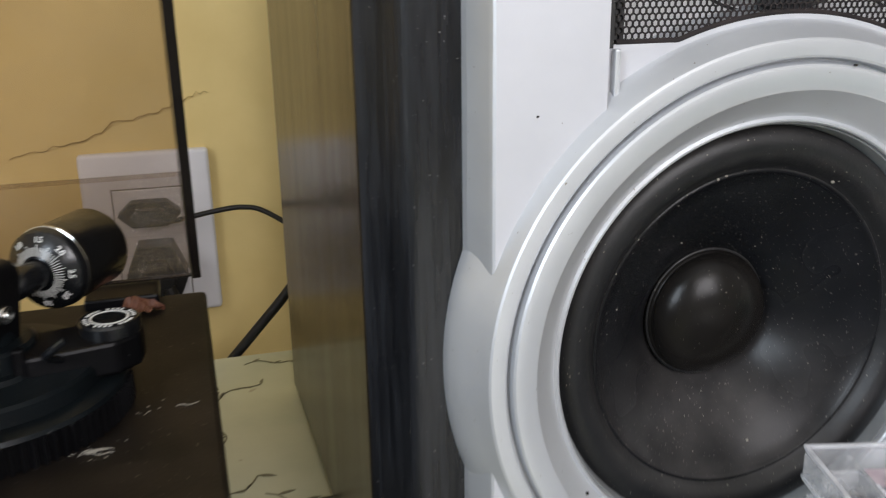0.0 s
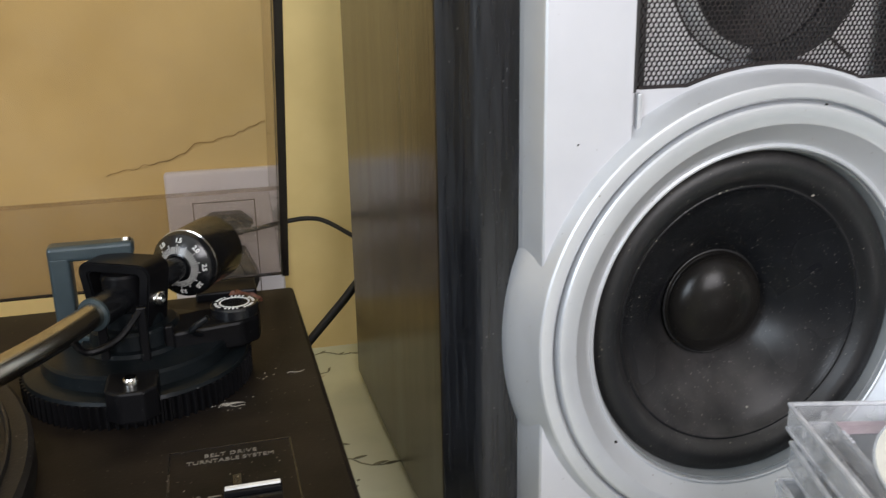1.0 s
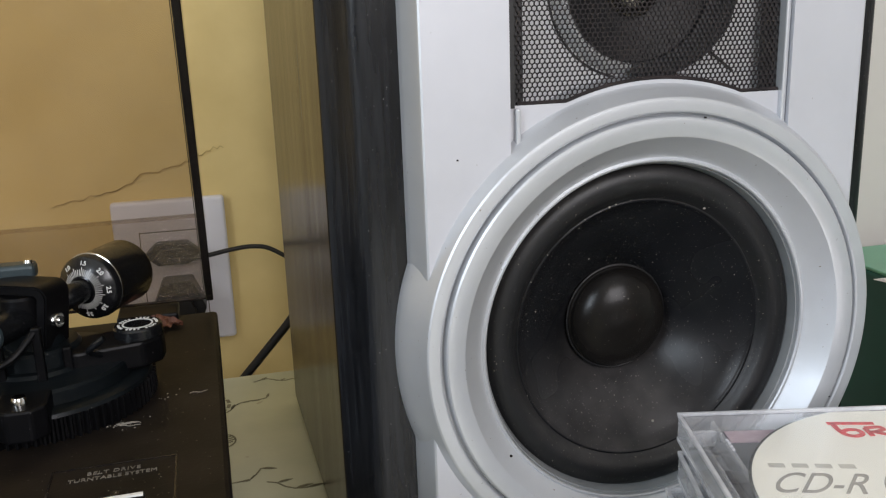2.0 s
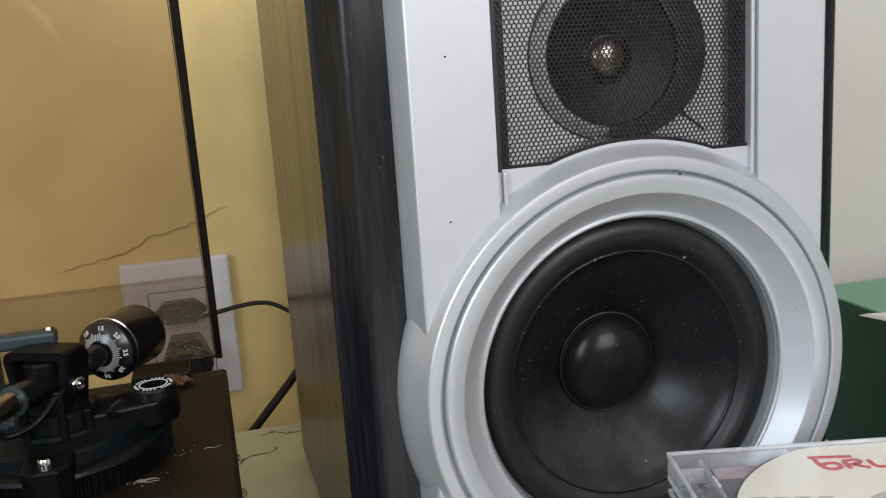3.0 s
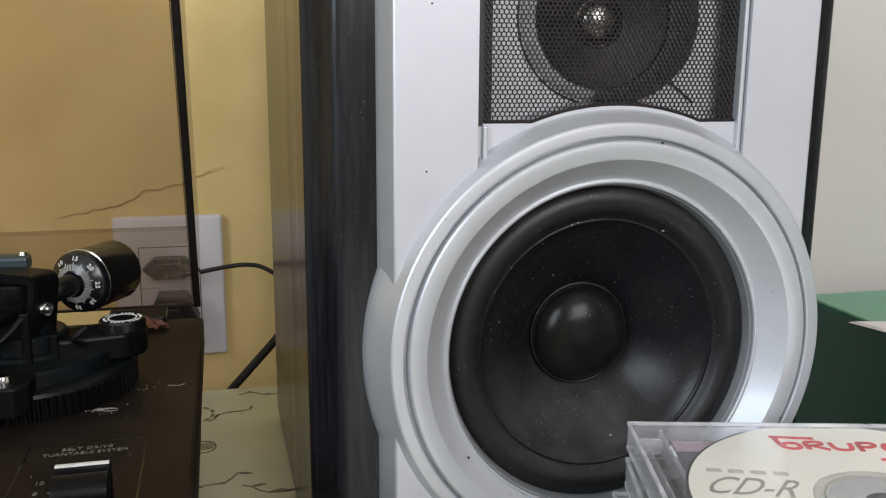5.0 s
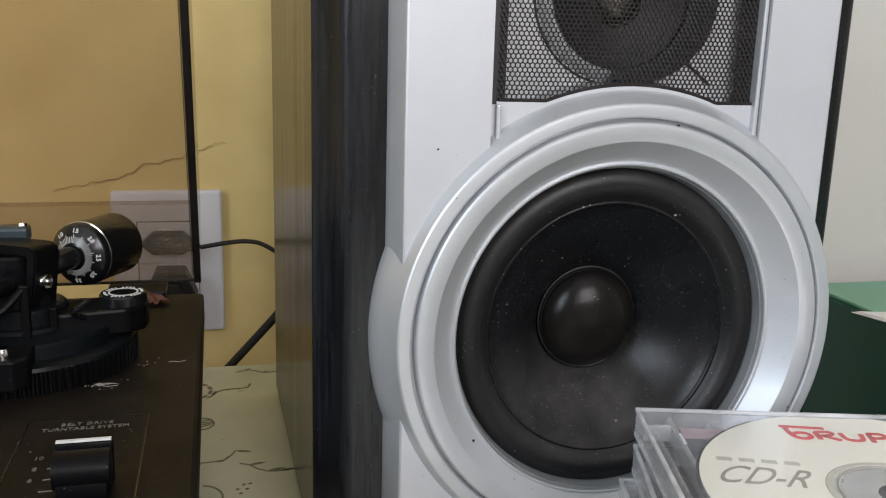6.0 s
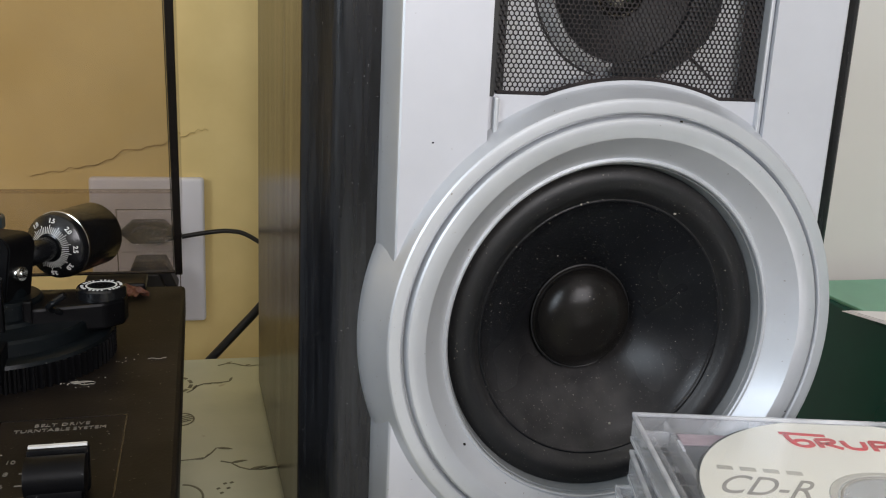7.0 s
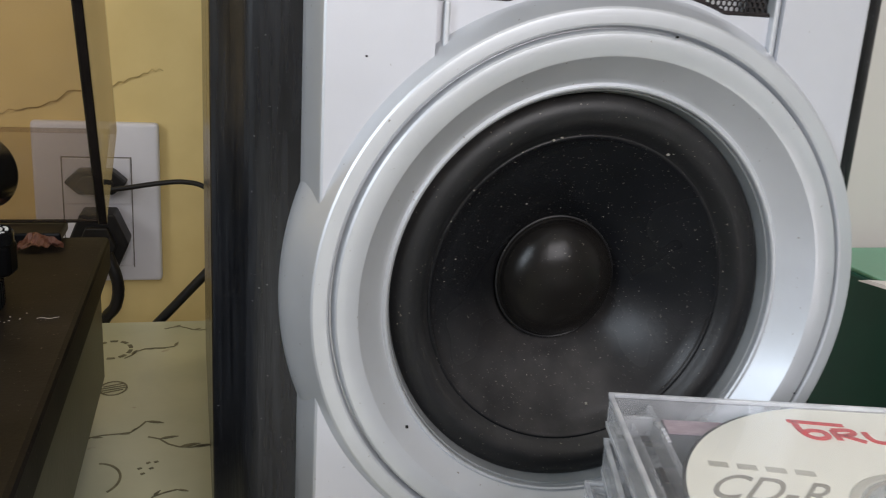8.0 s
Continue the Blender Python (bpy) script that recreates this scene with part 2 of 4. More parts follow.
def box(x0, x1, y0, y1, z0, z1, bevel=0.0, seg=2, bm=None):
    own = bmesh.new()
    bmesh.ops.create_cube(own, size=1.0)
    for v in own.verts:
        v.co = Vector(((x0 + x1) / 2 + v.co.x * (x1 - x0), (y0 + y1) / 2 + v.co.y * (y1 - y0), (z0 + z1) / 2 + v.co.z * (z1 - z0)))
    if bevel:
        bmesh.ops.bevel(own, geom=own.edges[:], offset=bevel, segments=seg, affect='EDGES', profile=0.5)
    if bm is None:
        return own
    return join(bm, own)


def join(bm, other, m=None):
    if m is not None:
        other.transform(m)
    me = bpy.data.meshes.new("tmp")
    other.to_mesh(me)
    other.free()
    bm.from_mesh(me)
    bpy.data.meshes.remove(me)
    return bm


def lathe(profile, n=96, closed=False):
    """Turns (radius, height) round local z."""
    bm = bmesh.new()
    rings = []
    for r, h in profile:
        if r < 1e-6:
            rings.append([bm.verts.new((0, 0, h))])
        else:
            rings.append([bm.verts.new((r * math.cos(2 * math.pi * i / n), r * math.sin(2 * math.pi * i / n), h)) for i in range(n)])
    pairs = list(zip(rings, rings[1:]))
    if closed:
        pairs.append((rings[-1], rings[0]))
    for a, b in pairs:
        for i in range(n):
            j = (i + 1) % n
            if len(a) == 1 and len(b) > 1:
                bm.faces.new((a[0], b[i], b[j]))
            elif len(b) == 1 and len(a) > 1:
                bm.faces.new((a[i], a[j], b[0]))
            elif len(a) > 1:
                bm.faces.new((a[i], a[j], b[j], b[i]))
    return bm


def prism(points, z0, z1, bevel=0.0):
    """An outline in x, y drawn up from z0 to z1."""
    bm = bmesh.new()
    f = bm.faces.new([bm.verts.new((x, y, z0)) for x, y in points])
    r = bmesh.ops.extrude_face_region(bm, geom=[f])
    for v in r["geom"]:
        if isinstance(v, bmesh.types.BMVert):
            v.co.z = z1
    if bevel:
        bmesh.ops.bevel(bm, geom=bm.edges[:], offset=bevel, segments=2, affect='EDGES', profile=0.5)
    return bm


def strip_plate(strips, y0, y1, upright=True):
    """A plate facing -y, from strips (s, lo, hi): at height s from x lo to hi, or, not upright, at x = s from z lo to hi."""
    bm = bmesh.new()
    rows = []
    for s, lo, hi in strips:
        if upright:
            c = [(lo, y0, s), (hi, y0, s), (hi, y1, s), (lo, y1, s)]
        else:
            c = [(s, y0, lo), (s, y0, hi), (s, y1, hi), (s, y1, lo)]
        rows.append([bm.verts.new(p) for p in c])
    for a, b in zip(rows, rows[1:]):
        for i in range(4):
            j = (i + 1) % 4
            bm.faces.new((a[i], a[j], b[j], b[i]))
    bm.faces.new(rows[0])
    bm.faces.new(rows[-1])
    return bm


def tube(points, radius, n=10, ends=True, taper=None):
    """A round tube along smooth points."""
    pts = [Vector(p) for p in points]
    fine = []
    for i in range(len(pts) - 1):
        p0, p1, p2, p3 = pts[max(i - 1, 0)], pts[i], pts[i + 1], pts[min(i + 2, len(pts) - 1)]
        for k in range(6):
            t = k / 6
            fine.append(0.5 * ((2 * p1) + (p2 - p0) * t + (2 * p0 - 5 * p1 + 4 * p2 - p3) * t * t + (3 * p1 - p0 - 3 * p2 + p3) * t ** 3))
    fine.append(pts[-1])
    bm = bmesh.new()
    rings = []
    for i, p in enumerate(fine):
        d = (fine[min(i + 1, len(fine) - 1)] - fine[max(i - 1, 0)]).normalized()
        side = d.cross(Vector((0.13, 0.21, 0.97))).normalized()
        up = side.cross(d)
        r = radius if taper is None else radius + (taper - radius) * i / (len(fine) - 1)
        rings.append([bm.verts.new(p + r * (math.cos(2 * math.pi * k / n) * side + math.sin(2 * math.pi * k / n) * up)) for k in range(n)])
    for a, b in zip(rings, rings[1:]):
        for k in range(n):
            bm.faces.new((a[k], a[(k + 1) % n], b[(k + 1) % n], b[k]))
    if ends:
        bm.faces.new(rings[0])
        bm.faces.new(rings[-1])
    return bm


def ribbon(points, width, z=0.0):
    """A flat stroke in the x, y plane, 0.2 mm thick."""
    bm = bmesh.new()
    rows = []
    pts = [Vector((p[0], p[1], 0)) for p in points]
    for i, p in enumerate(pts):
        d = (pts[min(i + 1, len(pts) - 1)] - pts[max(i - 1, 0)]).normalized()
        s = Vector((-d.y, d.x, 0)) * width / 2
        rows.append([bm.verts.new((p.x + s.x, p.y + s.y, z)), bm.verts.new((p.x - s.x, p.y - s.y, z)),
                     bm.verts.new((p.x - s.x, p.y - s.y, z + 0.0002)), bm.verts.new((p.x + s.x, p.y + s.y, z + 0.0002))])
    for a, b in zip(rows, rows[1:]):
        for k in range(4):
            bm.faces.new((a[k], a[(k + 1) % 4], b[(k + 1) % 4], b[k]))
    bm.faces.new(rows[0])
    bm.faces.new(rows[-1])
    return bm


def lettering(text, size, material, parent, m, name="lettering", shear=0.0, space=1.0, bold=0.0, centre=True):
    """Writing in the built-in font, as a mesh, lying in its local x, y plane."""
    c = bpy.data.curves.new("writing", 'FONT')
    c.body, c.size, c.shear, c.space_character, c.extrude, c.offset = text, size, shear, space, 0.0001, bold
    c.align_x = 'CENTER' if centre else 'LEFT'
    tmp = new("writing", c)
    dg = bpy.context.evaluated_depsgraph_get()
    me = bpy.data.meshes.new_from_object(tmp.evaluated_get(dg))
    bpy.data.objects.remove(tmp)
    bpy.data.curves.remove(c)
    me.materials.clear()
    me.materials.append(material)
    ob = new(name, me)
    ob.parent = parent
    ob.matrix_local = m
    return ob


# the driver's axis falls a little towards the back
LEAN_AXIS = Matrix(((1, 0, 0, 0), (0, 1, 0, 0), (0, -0.12, 1, 0.0009), (0, 0, 0, 1)))


def disc_on_face(cx, cz):
    """Local z of a turned shape points away from the viewer, into the box."""
    return Matrix.Translation((cx, 0, cz)) @ Matrix.Rotation(radians(-90), 4, 'X')


# ---- room ----
def wall(name, x0, x1, y0, y1, z0, z1, material, label):
    ob = part(name, box(x0, x1, y0, y1, z0, z1), material)
    return tagged(ob, label, "wall", kind="structure")


WY = 0.365
wall("wall_north", -1.62, 0.165, WY, WY + 0.12, -0.76, 1.75, YELLOW, "yellow painted plaster wall with a hairline crack")
wall("wall_pillar", 0.165, 2.0, 0.29, WY + 0.12, -0.76, 1.75, WHITE_WALL, "white painted wall beside the yellow wall")
wall("wall_east", 2.0, 2.12, -2.2, 0.485, -0.76, 1.75, WHITE_WALL, "plain white wall closing the room")
wall("wall_west", -1.74, -1.62, -1.0, 0.485, -0.76, 1.75, WHITE_WALL, "plain white wall beside a window")
wall("wall_west_far", -1.74, -1.62, -2.2, -1.64, -0.76, 1.75, WHITE_WALL, "plain white wall beside a window")
wall("wall_west_low", -1.74, -1.62, -1.64, -1.0, -0.76, 0.35, WHITE_WALL, "plain white wall under a window")
wall("wall_west_high", -1.74, -1.62, -1.64, -1.0, 1.45, 1.75, WHITE_WALL, "plain white wall over a window")
wall("wall_south", -1.74, -0.35, -2.32, -2.2, -0.76, 1.75, WHITE_WALL, "plain white wall behind the viewer")
wall("wall_south_far", 0.85, 2.12, -2.32, -2.2, -0.76, 1.75, WHITE_WALL, "plain white wall behind the viewer")
wall("wall_south_low", -0.35, 0.85, -2.32, -2.2, -0.76, 0.56, WHITE_WALL, "plain white wall under a window")
wall("wall_south_high", -0.35, 0.85, -2.32, -2.2, 1.72, 1.75, WHITE_WALL, "plain white wall over a window")
tagged(part("floor", box(-1.74, 2.12, -2.32, 0.485, -0.80, -0.76), FLOOR_MAT), "plain beige tiled floor under the table", "floor", kind="structure")
tagged(part("ceiling", box(-1.74, 2.12, -2.32, 0.485, 1.75, 1.80), CEILING_MAT), "plain white ceiling", "ceiling", kind="structure")


def crack_line(points, width, name):
    bm = ribbon(points, width)
    bm.transform(Matrix.Translation((0, WY - 0.0008, 0)) @ Matrix.Rotation(radians(90), 4, 'X'))
    ob = part(name, bm, CRACK)
    return tagged(ob, "thin dark hairline crack in the yellow plaster", "crack", kind="structure")


def jagged(x0, z0, x1, z1, n, amp, seed):
    rnd = random.Random(seed)
    return [(x0 + (x1 - x0) * i / n, z0 + (z1 - z0) * i / n + rnd.uniform(-amp, amp)) for i in range(n + 1)]


for (xa, za), (xb, zb), n, w, seed in (((-0.264, 0.1005), (-0.2353, 0.1064), 8, 0.0006, 3), ((-0.2353, 0.1064), (-0.2110, 0.1115), 7, 0.0009, 4), ((-0.2110, 0.1115), (-0.2035, 0.1180), 3, 0.0010, 5),
                                      ((-0.2035, 0.1180), (-0.1792, 0.1228), 8, 0.0010, 6), ((-0.1792, 0.1228), (-0.1550, 0.1330), 8, 0.0009, 7), ((-0.1550, 0.1330), (-0.1460, 0.1348), 4, 0.0005, 8)):
    crack_line(jagged(xa, za, xb, zb, n, 0.0014, seed), w * 0.8, "crack")

# ---- table ----
table = empty("table", Matrix.Translation((0, 0, -0.76)), "wooden table covered with a pale patterned oilcloth", "table")
part("tabletop", box(-1.15, 0.172, -0.62, 0.262, 0.735, 0.7585, 0.003), TABLE_WOOD, table)
for lx in (-1.09, 0.11):
    for ly in (-0.56, 0.20):
        part("leg", box(lx - 0.025, lx + 0.025, ly - 0.025, ly + 0.025, 0.0, 0.735, 0.003), TABLE_WOOD, table)
cloth = empty("tablecloth", Matrix.Identity(4), "pale green-cream oilcloth with dark printed sprigs lying on the table", "tablecloth")
part("cloth_sheet", box(-1.152, 0.174, -0.622, 0.2635, -0.0013, 0.0, 0.0005, 1), CLOTH, cloth)


def sprig(x, y, turn, size, seed):
    """A printed twig with a few leaves."""
    rnd = random.Random(seed)
    bm = bmesh.new()
    stem = [(size * i / 6, size * 0.10 * math.sin(i * 1.1 + seed) + rnd.uniform(-0.0006, 0.0006)) for i in range(7)]
    join(bm, ribbon(stem, 0.0008))
    for k in (1, 3, 4, 6):
        px, py = stem[k]
        a = rnd.choice((-1, 1)) * rnd.uniform(0.4, 0.9)
        ln = size * rnd.uniform(0.14, 0.3)
        leaf = bmesh.new()
        pts = [(0, 0), (ln * 0.3, ln * 0.14), (ln * 0.7, ln * 0.13), (ln, 0), (ln * 0.65, -ln * 0.08), (ln * 0.3, -ln * 0.1)]
        join(leaf, prism(pts, 0.0, 0.0002))
        join(bm, leaf, Matrix.Translation((px, py, 0)) @ Matrix.Rotation(a, 4, 'Z'))
    bm.transform(Matrix.Translation((x, y, 0.0001)) @ Matrix.Rotation(turn, 4, 'Z'))
    return part("printed_sprig", bm, SPRIG, cloth)


for i, (sx, sy, st, sl) in enumerate([(-0.160, 0.212, 0.55, 0.028), (-0.141, 0.252, -0.1, 0.024), (-0.166, 0.118, 0.6, 0.030), (-0.141, 0.119, -0.35, 0.032),
                                      (-0.150, 0.062, 0.5, 0.028), (-0.138, 0.030, -0.5, 0.026), (-0.150, -0.01, 0.8, 0.03), (-0.135, -0.06, 0.2, 0.03)]):
    sprig(sx, sy, st, sl, 11 + i)


def curl(cx, cy, r, a0, a1, w):
    bm = ribbon([(cx + r * math.cos(a0 + (a1 - a0) * i / 18), cy + r * 1.25 * math.sin(a0 + (a1 - a0) * i / 18)) for i in range(19)], w, 0.0001)
    return part("printed_curl", bm, SPRIG, cloth)


for k in range(7):
    a0 = -1.7 + k * 0.62
    curl(-0.166, 0.222, 0.0095, a0, a0 + 0.40, 0.0021)
curl(-0.1600, 0.173, 0.0062, 0.0, 6.28, 0.0009)
for k in range(4):
    half = math.sqrt(0.0058 ** 2 - (-0.0036 + 0.0024 * k) ** 2)
    part("printed_stripe", ribbon([(-0.1600 - half, 0.1712 - 0.0036 + 0.0024 * k), (-0.1600 + half, 0.1750 - 0.0036 + 0.0024 * k)], 0.0008, 0.0001), SPRIG, cloth)
curl(-0.158, 0.088, 0.010, -0.9, 1.5, 0.0010)
for k, (dx, dy) in enumerate([(-0.139, 0.0985), (-0.1375, 0.094), (-0.142, 0.0943), (-0.1405, 0.090), (-0.136, 0.099)]):
    part("printed_dot", ribbon([(dx, dy), (dx + 0.0014, dy + 0.0008)], 0.0012, 0.0001), SPRIG, cloth)


# ---- loudspeaker ----
CX, CZ = 0.003, 0.1017
AX = 0.001
TOP = 0.315


def hex_grille(x0, x1, z_low, z1, y, pitch, hole, name, parent):
    """Perforated metal sheet: hexagonal cells, each with a round-ish hole with depth; z_low gives the lower edge at x."""
    verts, faces = [], []
    row_h = pitch * math.sqrt(3) / 2
    rows = int((z1 - 0.186) / row_h) + 1
    cols = int((x1 - x0) / pitch) + 1
    for r in range(rows):
        for c in range(cols):
            cx = x0 + (c + 0.5 * (r % 2)) * pitch + pitch * 0.4
            cz = 0.187 + r * row_h
            if cx > x1 - pitch * 0.5 or cz < z_low(cx) + pitch * 0.4 or cz > z1 - pitch * 0.5:
                continue
            b = len(verts)
            for k in range(6):
                a = math.pi / 6 + k * math.pi / 3
                verts.append((cx + pitch / math.sqrt(3) * math.cos(a), y, cz + pitch / math.sqrt(3) * math.sin(a)))
            for k in range(6):
                a = math.pi / 6 + k * math.pi / 3
                verts.append((cx + hole * math.cos(a), y, cz + hole * math.sin(a)))
            for k in range(6):
                a = math.pi / 6 + k * math.pi / 3
                verts.append((cx + hole * math.cos(a), y + 0.0006, cz + hole * math.sin(a)))
            for k in range(6):
                j = (k + 1) % 6
                faces.append((b + k, b + j, b + 6 + j, b + 6 + k))
                faces.append((b + 6 + k, b + 6 + j, b + 12 + j, b + 12 + k))
    me = bpy.data.meshes.new(name)
    me.from_pydata(verts, [], faces)
    me.materials.append(GRILLE)
    ob = new(name, me)
    ob.parent = parent
    return tagged(ob, "dark perforated metal grille with round holes")


def arch(x, r=0.0925):
    d = r * r - (x - CX) ** 2
    return max(0.188, CZ + math.sqrt(d)) if d > 0 else 0.188


def settle(bm, cx, cz):
    """The driver's opening sits a little low in its ring."""
    for v in bm.verts:
        r = math.hypot(v.co.x - cx, v.co.z - cz)
        w = min(1.0, max(0.0, (0.0724 - r) / 0.0084))
        v.co.z += w * (-0.0018 + 0.028 * (v.co.z - cz))


def loudspeaker():
    sp = empty("loudspeaker", Matrix.Identity(4), "silver-fronted loudspeaker with black frame and brown sides on the table", "speaker")
    # cabinet: widens slightly to the back, with a seam behind the front frame
    hw0, hw1, hw2, y0, y1 = 0.1125, 0.1190, 0.1032, 0.026, 0.212
    part("cabinet", prism([(AX - hw0, y0), (AX - hw0 + 0.012, y0), (AX - hw0 + 0.012, 0.2), (AX + hw2 - 0.009, 0.2), (AX + hw2 - 0.009, y0), (AX + hw2, y0), (AX + hw2, y1), (AX - hw1, y1)], 0.004, TOP, 0.0012), BROWN_WOOD, sp, "glossy dark brown wood-foil cabinet")
    part("top_board", box(AX - hw0 - 0.001, AX + hw2 + 0.001, y0, y1, TOP, TOP + 0.012, 0.001), BROWN_WOOD, sp)
    for fx in (-0.09, 0.09):
        for fy in (0.05, 0.19):
            part("foot", box(AX + fx - 0.012, AX + fx + 0.012, fy - 0.01, fy + 0.01, 0.0, 0.004), RUBBER, sp)
    # black frame with a rounded edge, from the silver front to the cabinet
    prof = [(0.080, 0.0130), (0.0880, 0.0125), (0.0985, 0.0126), (0.1004, 0.0128), (0.1020, 0.0134), (0.1031, 0.0145), (0.1038, 0.0160), (0.1062, 0.0196), (0.1086, 0.0228), (0.1108, 0.0252), (0.1122, 0.0262)]
    zs = [0.004 + (TOP - 0.004) * i / 40 for i in range(41)]
    for side in (-1, 1):
        bm = bmesh.new()
        squeeze = 1.0 if side < 0 else 0.72
        outline = [(AX + side * (0.080 + (a - 0.080) * squeeze), b) for a, b in prof] + [(AX + side * 0.098, 0.0262), (AX + side * 0.080, 0.0180)]
        rows = [[bm.verts.new((x, y, z)) for x, y in outline] for z in zs]
        n = len(outline)
        for a, b in zip(rows, rows[1:]):
            for i in range(n):
                bm.faces.new((a[i], a[(i + 1) % n], b[(i + 1) % n], b[i]))
        part("front_frame", bm, BLACK_WOOD, sp, "black wood-grain front frame with a rounded edge", smooth=True)
    part("top_frame", box(AX - 0.1122, AX + 0.1025, 0.0125, 0.026, TOP, TOP + 0.010, 0.001), BLACK_WOOD, sp)
    part("sub_baffle_low", box(AX - 0.0795, AX + 0.0795, 0.0135, 0.020, 0.004, 0.035), BLACK_WOOD, sp)
    # silver side panels with a bevelled outer edge, cut round the driver
    R = 0.0835
    zz = [0.012 + (TOP - 0.016) * i / 110 for i in range(111)]

    for side, name in ((-1, "side_panel"), (1, "side_panel")):
        inner0 = 0.0525
        st = []
        for z in zz:
            d = R * R - (z - CZ) ** 2
            edge = CX + side * math.sqrt(d) if d > 0 else None
            inner = side * inner0 + 0.001
            if edge is not None and side * edge > side * inner:
                inner = edge
            outer = AX + (0.0806 if side > 0 else -0.0821)
            if side * inner > side * outer - 0.0004:
                inner = outer - side * 0.0004
            st.append((z, *( (outer, inner) if side < 0 else (inner, outer))))
        part(name, strip_plate(st, 0.0, 0.013), SILVER, sp)
        o = AX + (0.0806 if side > 0 else -0.0821)
        e = o + side * 0.0051
        bm = bmesh.new()
        prev = None
        for z in (0.012, TOP - 0.004):
            row = [bm.verts.new(p) for p in ((o, 0.0, z), (o + side * 0.0007, 0.0004, z), (o + side * 0.0012, 0.0014, z), (e - side * 0.0006, 0.0100, z), (e, 0.0124, z), (o, 0.0130, z))]
            if prev:
                for i in range(6):
                    bm.faces.new((prev[i], prev[(i + 1) % 6], row[(i + 1) % 6], row[i]))
            prev = row
        part("bevel_edge", bm, SILVER_WORN, sp)
    # the recessed strip between the grille and the ring, and the panel below the ring
    xs = [-0.0515 + 0.105 * i / 60 for i in range(61)]
    part("centre_panel", strip_plate([(x, CZ + math.sqrt(R * R - (x - CX) ** 2), arch(x) + 0.0004) for x in xs], 0.0035, 0.013, False), SILVER, sp)
    part("lower_panel", strip_plate([(x, 0.012, CZ - math.sqrt(R * R - (x - CX) ** 2)) for x in xs], 0.0008, 0.013, False), SILVER, sp)
    # moulded lips beside the grille
    part("grille_lip", box(-0.0492, -0.0474, 0.0012, 0.012, 0.166, 0.1875, 0.0006), SILVER_WORN, sp)
    part("grille_lip", box(0.0512, 0.0530, 0.0012, 0.012, 0.166, TOP - 0.004, 0.0006), SILVER_WORN, sp)
    part("grille_reveal", box(-0.0508, -0.0490, 0.0030, 0.016, 0.1875, TOP - 0.004), TWEETER, sp)
    # driver ring
    ring = lathe([(0.0952, 0.0128), (0.0949, 0.0105), (0.0944, 0.0088), (0.0926, 0.0052), (0.0900, 0.0008), (0.0880, -0.0028), (0.0876, -0.0036), (0.0872, -0.0042), (0.0866, -0.0046), (0.0858, -0.0047), (0.0828, -0.0046),
                  (0.0822, -0.0042), (0.0818, -0.0030), (0.0816, -0.0012), (0.0811, -0.0012), (0.0809, -0.0036), (0.0805, -0.0048), (0.0799, -0.0053), (0.0790, -0.0054), (0.0746, -0.0050), (0.0737, -0.0046), (0.0731, -0.0040),
                  (0.0660, 0.0036), (0.0655, 0.0039), (0.0651, 0.0036), (0.0647, 0.0033), (0.0642, 0.0034), (0.0638, 0.0039), (0.0637, 0.0050), (0.0640, 0.0125), (0.090, 0.0128)], 160)
    ring.transform(disc_on_face(CX, CZ))
    settle(ring, CX, CZ)
    part("woofer_ring", ring, SILVER_WORN, sp, "wide silver moulded ring round the woofer", smooth=True, crisp=0.33)
    rim = lathe([(0.0639, 0.0126), (0.0636, 0.0056), (0.0631, 0.0058), (0.0622, 0.0100), (0.0619, 0.0126)], 144)
    rim.transform(disc_on_face(CX, CZ))
    settle(rim, CX, CZ)
    part("basket_rim", rim, BASKET, sp, "blue-grey inner rim of the driver", smooth=True)
    wo = lathe([(0.0628, 0.0124), (0.0624, 0.0108), (0.0614, 0.0090), (0.0600, 0.0079), (0.0580, 0.0073), (0.0560, 0.0072), (0.0542, 0.0077), (0.0525, 0.0090), (0.0512, 0.0106), (0.0502, 0.0118), (0.0490, 0.0123)], 144)
    wo.transform(LEAN_AXIS @ disc_on_face(CX, CZ))
    settle(wo, CX, CZ)
    part("surround", wo, RUBBER, sp, "dusty black rubber roll surround", smooth=True)
    co = lathe([(0.0500, 0.0119), (0.0496, 0.0116), (0.0491, 0.0117), (0.0487, 0.0123), (0.0482, 0.0130), (0.0440, 0.0157), (0.0380, 0.0200), (0.0320, 0.0247), (0.0270, 0.0292), (0.0230, 0.0334), (0.0205, 0.0366)], 144)
    co.transform(LEAN_AXIS @ disc_on_face(CX, CZ))
    settle(co, CX, CZ)
    part("cone", co, CONE, sp, "matt black paper cone with dust specks", smooth=True, crisp=0.9)
    cap = lathe([(0.0214, 0.0354), (0.0210, 0.0342), (0.0207, 0.0332), (0.0203, 0.0328)] + [(0.0201 * math.cos(a), 0.0326 - 0.0108 * math.sin(a)) for a in [i * math.pi / 30 for i in range(15)]] + [(0.0, 0.0218)], 96)
    cap.transform(LEAN_AXIS @ disc_on_face(CX, CZ))
    settle(cap, CX, CZ)
    cap.transform(Matrix.Translation((0.0, 0.0, 0.0012)))
    part("dust_cap", cap, CAP, sp, "shiny dark domed dust cap", smooth=True)
    seam = lathe([(0.0211 + 0.0004 * math.cos(k * math.pi / 4), 0.0338 + 0.0004 * math.sin(k * math.pi / 4)) for k in range(8)], 96, True)
